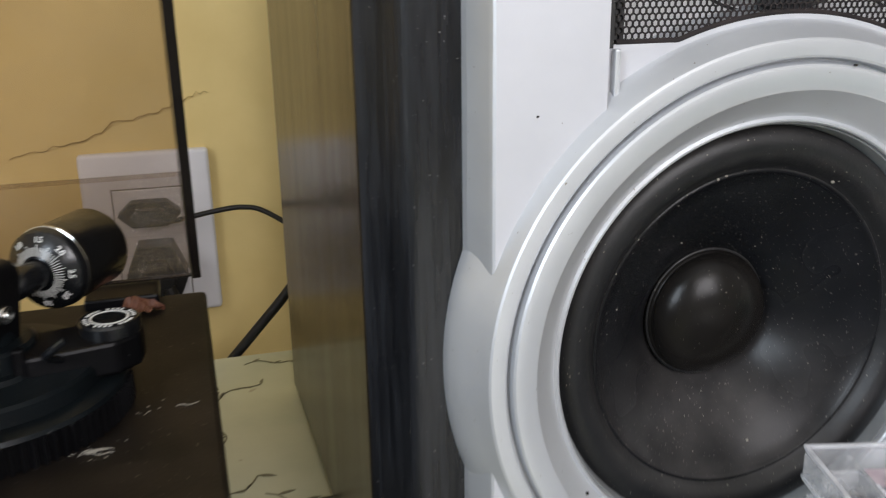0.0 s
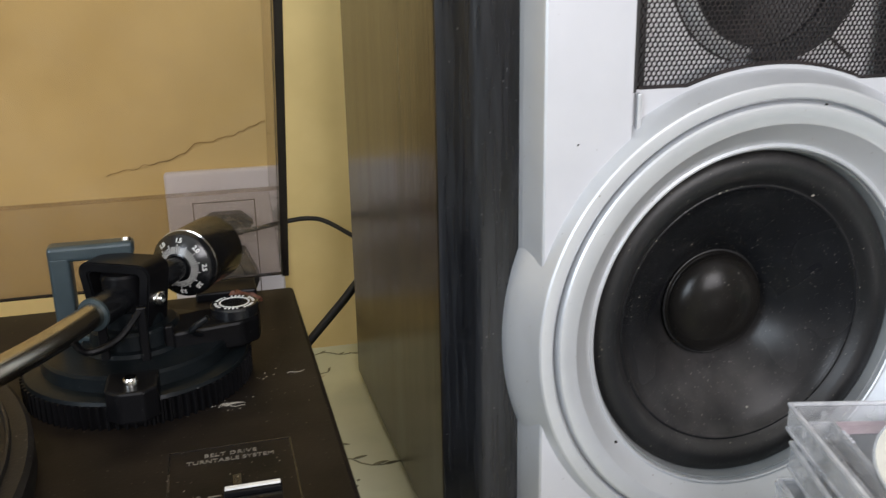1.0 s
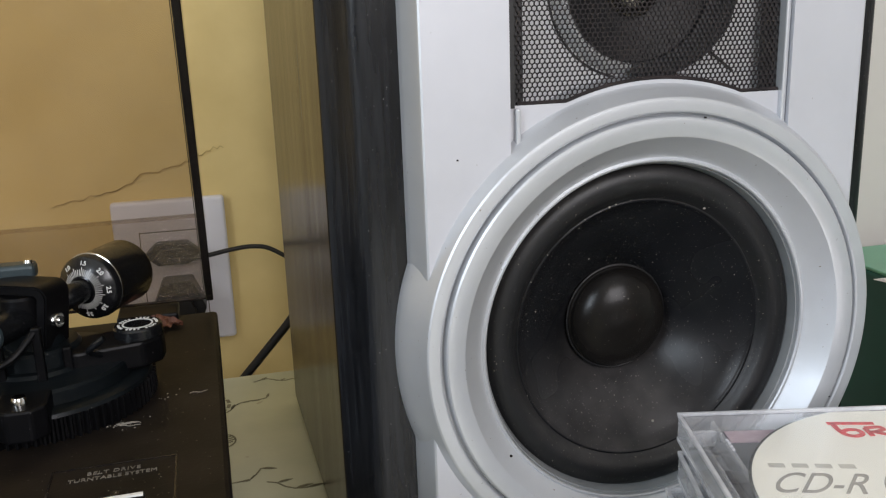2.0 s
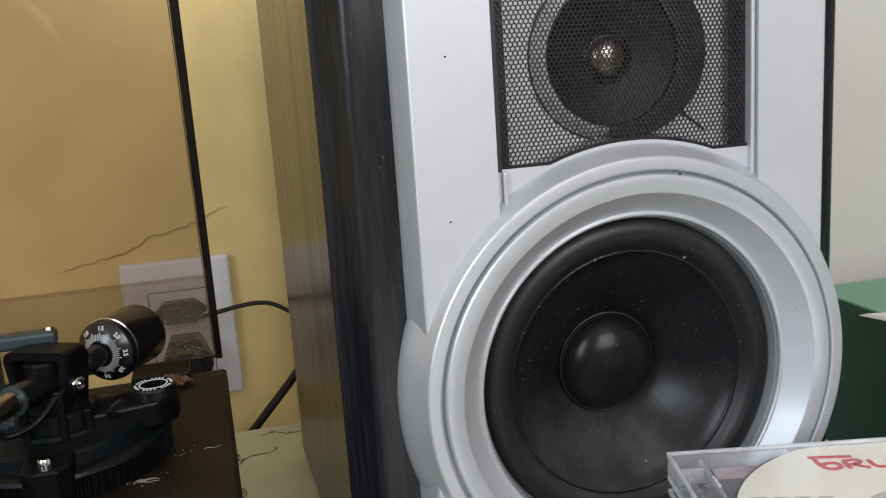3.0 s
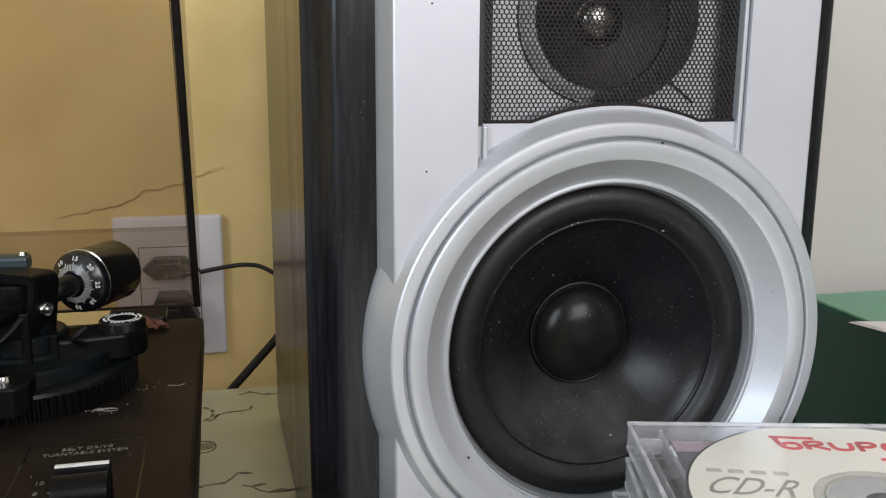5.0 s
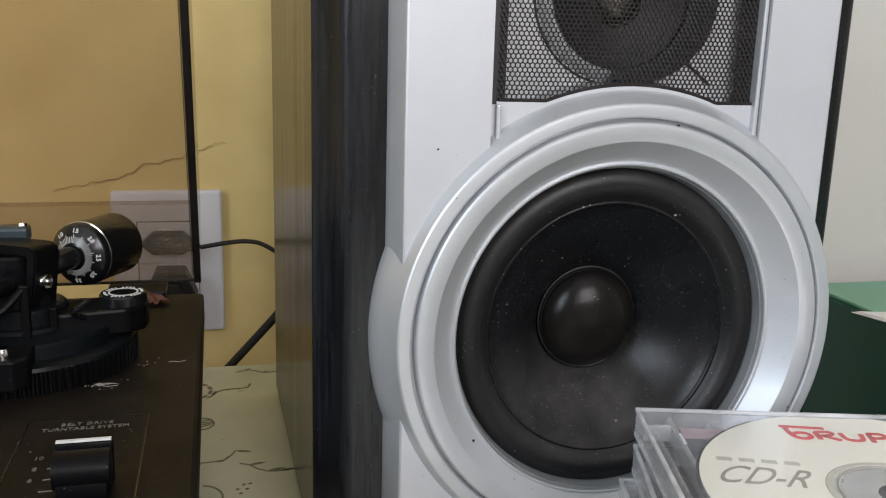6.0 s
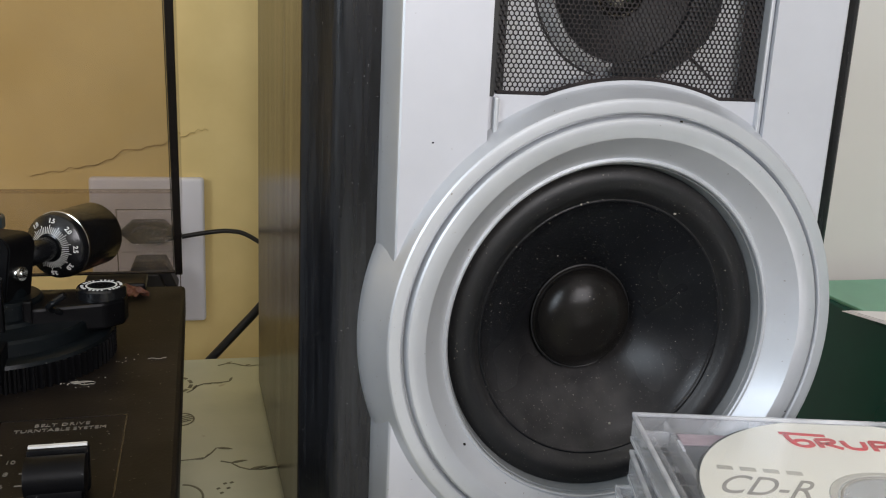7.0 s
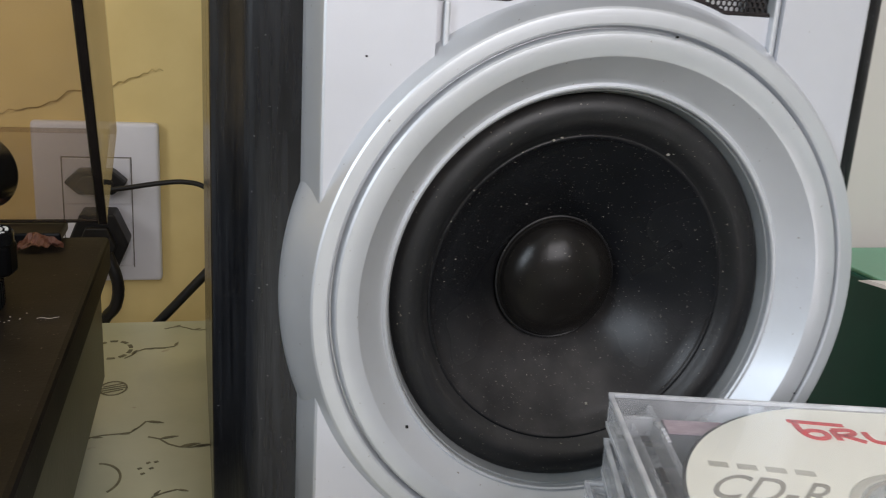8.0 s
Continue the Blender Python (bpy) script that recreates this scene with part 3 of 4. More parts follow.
    seam.transform(Matrix.Translation((0.0, 0.0, 0.0012)) @ LEAN_AXIS @ disc_on_face(CX, CZ))
    settle(seam, CX, CZ)
    part("glue_seam", seam, RUBBER, sp, "dusty glue line round the dust cap", smooth=True)
    # pale dust specks caught on the cone and its surround
    rs = random.Random(5)
    shape = [(0.0205, 0.0366), (0.0270, 0.0292), (0.0320, 0.0247), (0.0380, 0.0200), (0.0440, 0.0157), (0.0490, 0.0122), (0.0515, 0.0100), (0.0560, 0.0072), (0.0590, 0.0076)]
    spots = [(-0.0135, 0.0480, 0.0006), (-0.0110, 0.0488, 0.0005), (0.0245, 0.0445, 0.0005), (0.0095, -0.0400, 0.0008)]
    spots += [(rs.uniform(-0.056, 0.056), rs.uniform(-0.056, 0.050), rs.uniform(0.0001, 0.00028)) for i in range(90)]
    dust = bmesh.new()
    for dx, dz, w in spots:
        r = math.hypot(dx, dz)
        if not 0.024 < r < 0.059:
            continue
        h = float(np.interp(r, [p[0] for p in shape], [p[1] for p in shape]))
        grain = bmesh.ops.create_icosphere(dust, subdivisions=1, radius=w)["verts"]
        bmesh.ops.scale(dust, vec=(rs.uniform(0.7, 1.6), 0.6, rs.uniform(0.5, 1.0)), verts=grain)
        bmesh.ops.translate(dust, vec=(CX + dx, h - 0.0001, CZ + dz - 0.12 * h + 0.0009 + (-0.0018 + 0.028 * dz)), verts=grain)
    tagged(part("dust_specks", dust, DUST, sp), "pale dust specks on the cone", kind="stuff")
    # tweeter behind the grille
    TZ, TX = 0.2262, -0.0028
    bk = bmesh.new()
    bmesh.ops.create_circle(bk, cap_ends=False, segments=96, radius=0.0300)
    outer = [bk.verts.new((x, z, 0)) for x, z in ((-0.0515, -0.043), (0.0505, -0.043), (0.0505, 0.085), (-0.0515, 0.085))]
    bk.verts.ensure_lookup_table()
    circ = [v for v in bk.verts if v not in outer]
    edges = [bk.edges.new((outer[i], outer[(i + 1) % 4])) for i in range(4)]
    bmesh.ops.triangle_fill(bk, edges=bk.edges[:], use_beauty=True)
    kill = [f for f in bk.faces if f.calc_center_median().length < 0.0294]
    bmesh.ops.delete(bk, geom=kill, context='FACES_ONLY')
    bk.transform(Matrix.Translation((TX, 0.0112, TZ)) @ Matrix.Rotation(radians(90), 4, 'X'))
    part("grille_backing", bk, BACKING, sp)
    for a0, l0, l1 in ((142, 0.036, 0.062), (-38, 0.036, 0.050)):
        sm = box(l0, l1, -0.0004, 0.0004, -0.0003, 0.0006)
        sm.transform(Matrix.Translation((TX, 0.0108, TZ)) @ Matrix.Rotation(radians(90), 4, 'X') @ Matrix.Rotation(radians(a0), 4, 'Z'))
        part("backing_seam", sm, TWEETER, sp)
    part("side_shade_strip", box(0.0450, 0.0512, 0.0054, 0.0074, 0.189, TOP - 0.004), TWEETER, sp)
    part("side_shade_strip", box(-0.0490, -0.0452, 0.0054, 0.0074, 0.189, TOP - 0.004), TWEETER, sp)
    tf = lathe([(0.0306, 0.0113), (0.0302, 0.0104), (0.0284, 0.0070), (0.0276, 0.0062), (0.0268, 0.0060), (0.0260, 0.0070)], 96)
    tf.transform(disc_on_face(TX, TZ))
    part("tweeter_frame", tf, TWEETER_GREY, sp, "grey moulded tweeter frame", smooth=True)
    gr = lathe([(0.0318, 0.0113), (0.0317, 0.0106), (0.0311, 0.0104), (0.0309, 0.0113)], 96)
    gr.transform(disc_on_face(TX, TZ))
    part("tweeter_groove", gr, TWEETER, sp, "dark ring round the tweeter frame", smooth=True)
    # added crescent: the shade on one side of the tweeter, built in dark grey
    hn, rows, off, big = bmesh.new(), [], 0.0070, 0.0308
    for i in range(49):
        th = radians(-88 + 176 * i / 48 - 8)
        c, q = math.cos(th), math.sin(th)
        far = off * c + math.sqrt(big * big - (off * q) ** 2)
        far = max(far, 0.0272)
        rows.append([hn.verts.new((TX + r * c, y, TZ + r * q)) for r, y in ((0.0257, 0.0110), (0.0257, 0.0055), (far - 0.0002, 0.0060), (far, 0.0066), (far, 0.0110))])
    for p, q in zip(rows, rows[1:]):
        for k in range(5):
            hn.faces.new((p[k], p[(k + 1) % 5], q[(k + 1) % 5], q[k]))
    part("tweeter_shade_crescent", hn, CRESCENT_SHADE, sp, "dark grey crescent added as the shade beside the tweeter", smooth=True)
    tw = lathe([(0.0264, 0.0064), (0.0256, 0.0078), (0.0180, 0.0106), (0.0100, 0.0128), (0.0088, 0.0131)], 96)
    tw.transform(disc_on_face(TX, TZ))
    part("tweeter_cone", tw, TWEETER, sp, "black tweeter cone behind the grille", smooth=True)
    td = lathe([(0.0100, 0.0127), (0.0092, 0.0117), (0.0088, 0.0123)] + [(0.0086 * math.cos(i * math.pi / 16), 0.0123 - 0.0048 * math.sin(i * math.pi / 16)) for i in range(8)] + [(0, 0.0075)], 48)
    td.transform(disc_on_face(TX + 0.0004, TZ - 0.0012))
    part("tweeter_dome", td, DOME_METAL, sp, "shiny silver tweeter dome", smooth=True)
    hex_grille(-0.0482, 0.0512, arch, TOP - 0.004, 0.0046, 0.0018, 0.00082, "grille", sp)
    # folded lower rim of the grille
    pts = [(x, 0.0042, arch(x) + 0.0007) for x in [-0.048 + 0.099 * i / 40 for i in range(41)]]
    part("grille_rim", tube(pts, 0.0009, 6), GRILLE, sp)
    for x, y, z, w in ((-0.0687, 0.0, 0.2292, 0.0007), (-0.0705, 0.0, 0.1717, 0.0006), (0.0608, -0.0051, 0.1545, 0.0006), (0.0170, -0.0053, 0.1811, 0.0007), (-0.0553, -0.0053, 0.0639, 0.0008), (0.0757, -0.0053, 0.0688, 0.0005)):
        part("dirt_speck", box(x, x + w, y - 0.0002, y + 0.0006, z, z + w * 0.8), DOME_EDGE, sp)
    return sp


loudspeaker()

# ---- turntable ----
TT = Matrix.Translation((-0.157, 0.151, 0.0)) @ Matrix.Rotation(radians(1.2), 4, 'Z')


def world_to_tt(p):
    return TT.inverted() @ Vector(p)


def turntable():
    tt = empty("turntable", TT, "dark brown belt-drive turntable with raised smoked lid standing on the table", "turntable")
    W, D, Z = 0.43, 0.36, 0.081
    part("plinth", box(-W + 0.003, -0.003, -D + 0.003, -0.003, 0.016, 0.066, 0.002), PLINTH_SIDE, tt, "dark olive-brown plinth side")
    part("top_plate", box(-W - 0.0012, 0.0010, -D - 0.0012, 0.0012, 0.066, Z, 0.0018), PLINTH, tt, "dusty dark brown top plate")
    for fx in (-0.39, -0.045):
        for fy in (-0.32, -0.045):
            ft = lathe([(0, 0), (0.02, 0), (0.022, 0.004), (0.02, 0.016), (0, 0.016)], 32)
            ft.transform(Matrix.Translation((fx, fy, 0)))
            part("foot", ft, RUBBER, tt, smooth=True)
    # platter with a ridged rubber mat
    pc = world_to_tt((-0.394, -0.030, Z))
    prof = [(0, 0.002), (0.150, 0.002), (0.1505, 0.004), (0.1505, 0.011), (0.149, 0.0125), (0.1455, 0.0125)]
    r = 0.1445
    while r > 0.045:
        prof += [(r, 0.0125), (r - 0.0005, 0.0140), (r - 0.0014, 0.0140), (r - 0.0019, 0.0125)]
        r -= 0.0034
    prof += [(0.02, 0.0125), (0, 0.0125)]
    pl = lathe(prof, 160)
    pl.transform(Matrix.Translation(pc))
    part("platter", pl, MAT_RUBBER, tt, "platter with concentric ridges in its black rubber mat", smooth=True)
    sd = lathe([(0.0036, 0.0), (0.0036, 0.024), (0.002, 0.026), (0, 0.026)], 24)
    sd.transform(Matrix.Translation(pc))
    part("spindle", sd, CHROME, tt, smooth=True)

    # tonearm base
    g = world_to_tt((-0.2205, 0.061, Z))
    base = Matrix.Translation(g)
    bm = bmesh.new()
    n = 88
    lo, hi = [], []
    for i in range(n * 4):
        a = 2 * math.pi * i / (n * 4)
        rr = 0.0415 if i % 4 in (0, 1) else 0.0398
        lo.append(bm.verts.new((rr * math.cos(a), rr * math.sin(a), 0.0)))
        hi.append(bm.verts.new((rr * math.cos(a), rr * math.sin(a), 0.0085)))
    m4 = n * 4
    for i in range(m4):
        bm.faces.new((lo[i], lo[(i + 1) % m4], hi[(i + 1) % m4], hi[i]))
    bm.faces.new(hi)
    bm.transform(base)
    part("height_gear", bm, BLACK, tt, "black toothed height-adjusting ring")
    bm = lathe([(0.0405, 0.0085), (0.0400, 0.0098), (0.0380, 0.0104), (0.0340, 0.0106), (0.0335, 0.0150), (0.0325, 0.0160), (0.0200, 0.0162), (0.0190, 0.0175), (0.0165, 0.0178), (0.0160, 0.0230), (0.0150, 0.0240), (0.0110, 0.0240), (0.0105, 0.030), (0, 0.030)], 72)
    bm.transform(base)
    part("arm_base", bm, BASE_METAL, tt, "dark blue-grey turned arm base", smooth=True)

    # directions along and across the arm
    d = Vector((0.47, 0.883, 0.0))
    d = (TT.inverted().to_3x3() @ d).normalized()
    yaw = math.atan2(d.y, d.x)
    D0 = world_to_tt((-0.2013, 0.0814, 0.1190))
    DF = D0 - d * 0.006
    along = Matrix.Translation(DF) @ Matrix.Rotation(yaw, 4, 'Z') @ Matrix.Rotation(radians(90), 4, 'Y')  # local z runs back along the arm
    flat = Matrix.Translation(D0) @ Matrix.Rotation(yaw, 4, 'Z')                                        # local x runs back along the arm

    # counterweight
    cw = lathe([(0.0132, 0.0075), (0.0132, 0.0288), (0.0124, 0.0302), (0.006, 0.0304), (0, 0.0304)], 72)
    cw.transform(along)
    weight = part("counterweight", cw, BLACK_SATIN, tt, "glossy black cylindrical counterweight", smooth=True)
    band = lathe([(0.0129, 0.0066), (0.01345, 0.0068), (0.01345, 0.0076), (0.0129, 0.0078)], 72)
    band.transform(along)
    part("band", band, CHROME, weight, "thin bright metal band", smooth=True)
    dl = lathe([(0.0044, 0.0008), (0.0050, 0.0), (0.0122, 0.0030), (0.0130, 0.0040), (0.0132, 0.0066)], 72)
    dl.transform(along)
    dial = part("force_dial", dl, BLACK_SATIN, weight, "black dial with white numbers and tick marks", smooth=True)
    # ticks and numbers on the sloping dial
    slope = math.atan2(0.0030, 0.0072)
    for k in range(56):
        ln = 0.0036 if k % 4 == 0 else 0.0027
        tk = box(0.0, ln, -0.00009, 0.00009, -0.00012, 0.0)
        tk.transform(along @ Matrix.Rotation(2 * math.pi * k / 56, 4, 'Z') @ Matrix.Translation((0.0057, 0, 0.00028)) @ Matrix.Rotation(-slope, 4, 'Y'))
        part("tick", tk, WHITE_PRINT, dial)
    for k, w in enumerate(["0", "0.5", "1.0", "1.5", "2.0", "2.5", "3.0", "3.5"]):
        a = radians(180 + 44 * (k - 2.95))
        m = along @ Matrix.Rotation(a, 4, 'Z') @ Matrix.Translation((0.0107, 0, 0.0024)) @ Matrix.Rotation(-slope, 4, 'Y') @ Matrix.Rotation(radians(180), 4, 'X') @ Matrix.Rotation(radians(-90), 4, 'Z') @ Matrix.Translation((0, -0.0011, 0.0001))
        lettering(w, 0.0025, WHITE_PRINT, dial, m, "number", space=0.95, bold=0.00004)
    # rear stub, pivot housing and yoke
    stub = [flat @ Vector(v) for v in ((-0.0045, 0, 0.0), (-0.012, 0.0008, -0.0004), (-0.018, 0.003, -0.0015), (-0.030, 0.0072, -0.003))]
    part("arm_stub", tube(stub, 0.0046, 24), BLACK_SATIN, tt, smooth=True)
    AY, AZ = 0.0075, -0.003
    hs = lathe([(0, -0.0105), (0.0070, -0.0105), (0.0076, -0.0095), (0.0076, 0.0095), (0.0070, 0.0105), (0, 0.0105)], 40)
    hs.transform(flat @ Matrix.Translation((-0.029, AY + 0.0012, AZ - 0.002)))
    part("pivot_housing", hs, BLACK, tt, smooth=True, crisp=0.5)
    # yoke: rounded arch of thick plate that the arm passes through
    hw, wt, up, dn, rr = 0.0146, 0.0042, 0.0100, -0.0200, 0.0046
    out = [(hw * 0.72, dn)] + [(hw - rr + rr * math.cos(i * math.pi / 12), up - rr + rr * math.sin(i * math.pi / 12)) for i in range(7)]
    ri = rr - 0.0030
    ins = [(hw * 0.72 - wt, dn)] + [(hw - wt - ri + ri * math.cos(i * math.pi / 12), up - wt + 0.0006 - ri + ri * math.sin(i * math.pi / 12)) for i in range(7)]
    ring_o = out + [(-y, z) for y, z in reversed(out)]
    ring_i = ins + [(-y, z) for y, z in reversed(ins)]
    bm = bmesh.new()
    rows = [[bm.verts.new((x, y + 0.0087, z)) for y, z in rg] for x, rg in ((-0.0345, ring_o), (-0.0205, ring_o), (-0.0205, ring_i), (-0.0345, ring_i))]
    cnt = len(ring_o)
    for k in range(4):
        p0, p1 = rows[k], rows[(k + 1) % 4]
        for i in range(cnt - 1):
            bm.faces.new((p0[i], p0[i + 1], p1[i + 1], p1[i]))
    for i in (0, cnt - 1):
        bm.faces.new([rw[i] for rw in rows])
    bmesh.ops.recalc_face_normals(bm, faces=bm.faces)
    bmesh.ops.bevel(bm, geom=[e for e in bm.edges if len(e.link_faces) == 2 and e.calc_face_angle(0) > 1.2], offset=0.0006, segments=2, affect='EDGES')
    bm.transform(flat)
    part("yoke", bm, BLACK, tt, "black arched yoke", smooth=True, crisp=0.5)
    sc = lathe([(0, 0.0016), (0.0014, 0.0016), (0.0015, 0.0008), (0.0026, 0.0008), (0.0030, 0.0), (0.0030, -0.004)], 24)
    sc.transform(Matrix.Translation(flat @ Vector((-0.0290, -0.0056, -0.004))) @ Matrix.Rotation(yaw, 4, 'Z') @ Matrix.Rotation(radians(90), 4, 'X'))
    part("pivot_screw", sc, CHROME, tt, "bright pivot screw", smooth=True)
    # arm tube, curving over the platter
    p = [flat @ Vector((x, y + AY, z + AZ)) for x, y, z in ((-0.030, 0, 0.0), (-0.050, 0, -0.0006), (-0.075, 0.0, -0.0015), (-0.115, 0.006, -0.0035), (-0.165, 0.018, -0.007), (-0.215, 0.014, -0.010))]
    part("arm_tube", tube(p, 0.0045, 20), ARM_METAL, tt, "dulled metal arm tube", smooth=True)
    p = [flat @ Vector((x, AY, z + AZ)) for x, z in ((-0.022, 0.0), (-0.036, -0.0003), (-0.049, -0.0006))]
    part("arm_collar", tube(p, 0.0058, 24), BLACK_SATIN, tt, smooth=True)
    p = [flat @ Vector((x, AY, z + AZ)) for x, z in ((-0.0488, -0.0006), (-0.0500, -0.0006))]
    part("collar_ring", tube(p, 0.0060, 24), BLUE_GREY, tt, smooth=True)
    hd = box(-0.255, -0.212, 0.005, 0.021, -0.017, -0.012, 0.001)
    hd.transform(flat)
    part("headshell", hd, BLACK, tt)
    # lifting bracket: grey-blue arch
    L = lambda x, y, z: world_to_tt((x, y, z))
    a, b = L(-0.2492, 0.0725, 0), L(-0.2188, 0.0725, 0)
    bm = box(a.x, b.x, a.y - 0.0042, a.y + 0.0042, 0.1268, 0.1330, 0.0016, 3)
    part("arm_bracket_top", bm, BLUE_GREY, tt, "worn blue-grey metal bracket")
    bm = box(a.x, a.x + 0.0078, a.y - 0.0042, a.y + 0.0042, 0.0900, 0.1295, 0.0016, 3)
    part("arm_bracket_leg", bm, BLUE_GREY, tt, "worn blue-grey metal bracket")
    bm = prism([(a.x, a.y - 0.004), (a.x + 0.021, a.y - 0.020), (a.x + 0.026, a.y - 0.010), (a.x + 0.010, a.y + 0.004)], 0.0965, 0.1005, 0.0008)
    part("arm_bracket_foot", bm, BLUE_GREY, tt, "worn blue-grey metal bracket")
    bsc = lathe([(0, 0.0012), (0.0015, 0.0012), (0.0019, 0.0), (0.0019, -0.001)], 20)
    bsc.transform(Matrix.Translation((b.x - 0.0025, a.y - 0.0005, 0.1330)))
    part("bracket_screw", bsc, CHROME, tt, smooth=True)
    # anti-skating arm and its dial
    k = L(-0.1838, 0.0636, 0)
    bm = prism([(k.x - 0.033, k.y - 0.012), (k.x - 0.022, k.y - 0.0155), (k.x + 0.002, k.y - 0.0105), (k.x + 0.0085, k.y - 0.005), (k.x + 0.0095, k.y + 0.003),
                (k.x + 0.006, k.y + 0.009), (k.x - 0.004, k.y + 0.0095), (k.x - 0.030, k.y + 0.003)], 0.0925, 0.1030, 0.0012)
    part("antiskate_arm", bm, BLACK, tt)
    kb = lathe([(0.0092, 0.1030), (0.0092, 0.1062), (0.0086, 0.1070), (0.0, 0.1070)], 48)
    kb.transform(Matrix.Translation((k.x, k.y, 0)))
    knob = part("antiskate_dial", kb, BLACK_SATIN, tt, "small black dial with white ring of marks", smooth=True)
    for r0, r1, cnt, wd in ((0.0052, 0.0058, 40, 0.0009), (0.0066, 0.0076, 30, 0.0007)):
        for i in range(cnt):
            if cnt == 30 and (i % 5 == 4):
                continue
            tk = box(r0, r1, -wd / 2, wd / 2, 0.1070, 0.10715)
            tk.transform(Matrix.Translation((k.x, k.y, 0)) @ Matrix.Rotation(2 * math.pi * i / cnt, 4, 'Z'))
            part("mark", tk, WHITE_PRINT, knob)
    rod = [(k.x - 0.013, k.y - 0.014, 0.101), (k.x - 0.016, k.y - 0.020, 0.105), (k.x - 0.010, k.y - 0.022, 0.110)]
    part("cue_lever", tube(rod, 0.0012, 10), BLACK_SATIN, tt, smooth=True)
    # lifter housing with a screw at the front
    q = L(-0.2190, 0.0185, 0)
    bm = prism([(q.x - 0.0085, q.y + 0.012), (q.x - 0.0085, q.y - 0.002), (q.x - 0.004, q.y - 0.0062), (q.x + 0.004, q.y - 0.0062), (q.x + 0.0085, q.y - 0.002), (q.x + 0.0085, q.y + 0.012)], 0.0860, 0.0975, 0.001)
    part("lifter_housing", bm, BLACK, tt)
    s2 = lathe([(0, 0.0030), (0.0021, 0.0030), (0.0026, 0.0022), (0.0026, 0.0)], 24)
    s2.transform(Matrix.Translation((q.x, q.y, 0.0975)))
    part("lifter_screw", s2, CHROME, tt, "worn bright screw head", smooth=True)
    for i, (ox, oy, h) in enumerate(((0.004, 0.022, 0.117), (-0.010, 0.026, 0.112), (0.012, 0.030, 0.106))):
        bm = box(q.x + ox - 0.0016, q.x + ox + 0.0016, q.y + oy - 0.0016, q.y + oy + 0.0016, 0.094, h, 0.0006)
        part("bracket_post", bm, BLACK, tt)
    rst = [(q.x + 0.004, q.y + 0.022, 0.116), (q.x - 0.004, q.y + 0.016, 0.108), (q.x - 0.014, q.y + 0.012, 0.106), (q.x - 0.020, q.y + 0.020, 0.110)]
    part("lift_rail", tube(rst, 0.0013, 10), BLACK, tt, smooth=True)

    # control panel: engraved border, writing and slider
    pL, pR, pT = L(-0.2075, 0.0, 0), L(-0.1695, 0.0, 0), L(-0.18, -0.001, 0)
    for x in (pL.x, pR.x):
        part("panel_line", box(x - 0.0003, x + 0.0003, -0.30, pT.y, Z, Z + 0.0002), DOME_EDGE, tt)
    part("panel_line", box(pL.x, pR.x, pT.y - 0.0003, pT.y + 0.0003, Z, Z + 0.0002), DOME_EDGE, tt)
    c = L(-0.1893, -0.0100, 0)
    lettering("BELT DRIVE", 0.0029, DIM_PRINT, tt, Matrix.Translation((c.x + 0.0008, c.y + 0.0030, Z + 0.0002)), space=1.12)
    lettering("TURNTABLE SYSTEM", 0.0029, DIM_PRINT, tt, Matrix.Translation((c.x + 0.0008, c.y - 0.0006, Z + 0.0002)), space=1.02)
    slot = box(c.x + 0.001, c.x + 0.0035, -0.29, c.y - 0.010, Z, Z + 0.0003)
    part("slider_slot", slot, DOME_EDGE, tt)
    s0, s1 = L(-0.1900, -0.0495, 0), L(-0.1745, -0.0487, 0)
    wide = s1.x - s0.x
    prof = [(0, 0.0)]
    for i in range(23):
        prof.append((0.00535 if i % 2 else 0.0054, wide * (0.02 + 0.96 * i / 22)))
    bm = lathe(prof + [(0, wide)], 40)
    bm.transform(Matrix.Translation((s0.x, s0.y - 0.0070, Z + 0.0082)) @ Matrix.Rotation(radians(90), 4, 'Y'))
    join(bm, box(s0.x + 0.001, s1.x - 0.001, s0.y - 0.0118, s0.y - 0.0006, Z + 0.0008, Z + 0.0060, 0.0006))
    join(bm, box(s0.x, s1.x, s0.y - 0.0032, s0.y + 0.0004, Z + 0.0008, Z + 0.0140, 0.0006))
    sl = part("pitch_slider", bm, BLACK, tt, "black ribbed slider knob with a white index line", smooth=True, crisp=0.5)
    part("index_line", box(s0.x + 0.0004, s1.x - 0.0004, s0.y - 0.0022, s0.y - 0.0010, Z + 0.0138, Z + 0.0146), WHITE_PRINT, sl)
    for i in range(11):
        y = s0.y + 0.019 - i * 0.0072
        part("scale_tick", box(s0.x - 0.0050, s0.x - 0.0012, y - 0.00025, y + 0.00025, Z, Z + 0.0002), DIM_PRINT, tt)
        if i < 3:
            lettering(("10", "8", "6")[i], 0.0030, DIM_PRINT, tt, Matrix.Translation((s0.x - 0.0085, y - 0.0010, Z + 0.0002)))

    # raised lid: rim rises from the hinges and leans to the front
    al = radians(63)
    # in lid's own axes: z runs up along the rim, y runs back along the lid's height
    H, LW, LD, th = 0.070, 0.428, 0.352, 0.003
    lid = Matrix.Translation((0, 0.005, 0.0850)) @ Matrix.Rotation(math.pi / 2 - al, 4, 'X')
    bm = bmesh.new()
    box(-LW, -0.0005, H - th, H, 0.0, LD, 0.0, 1, bm)
    bm.transform(lid)
    part("lid_top", bm, DOME, tt, "see-through smoked brown lid")
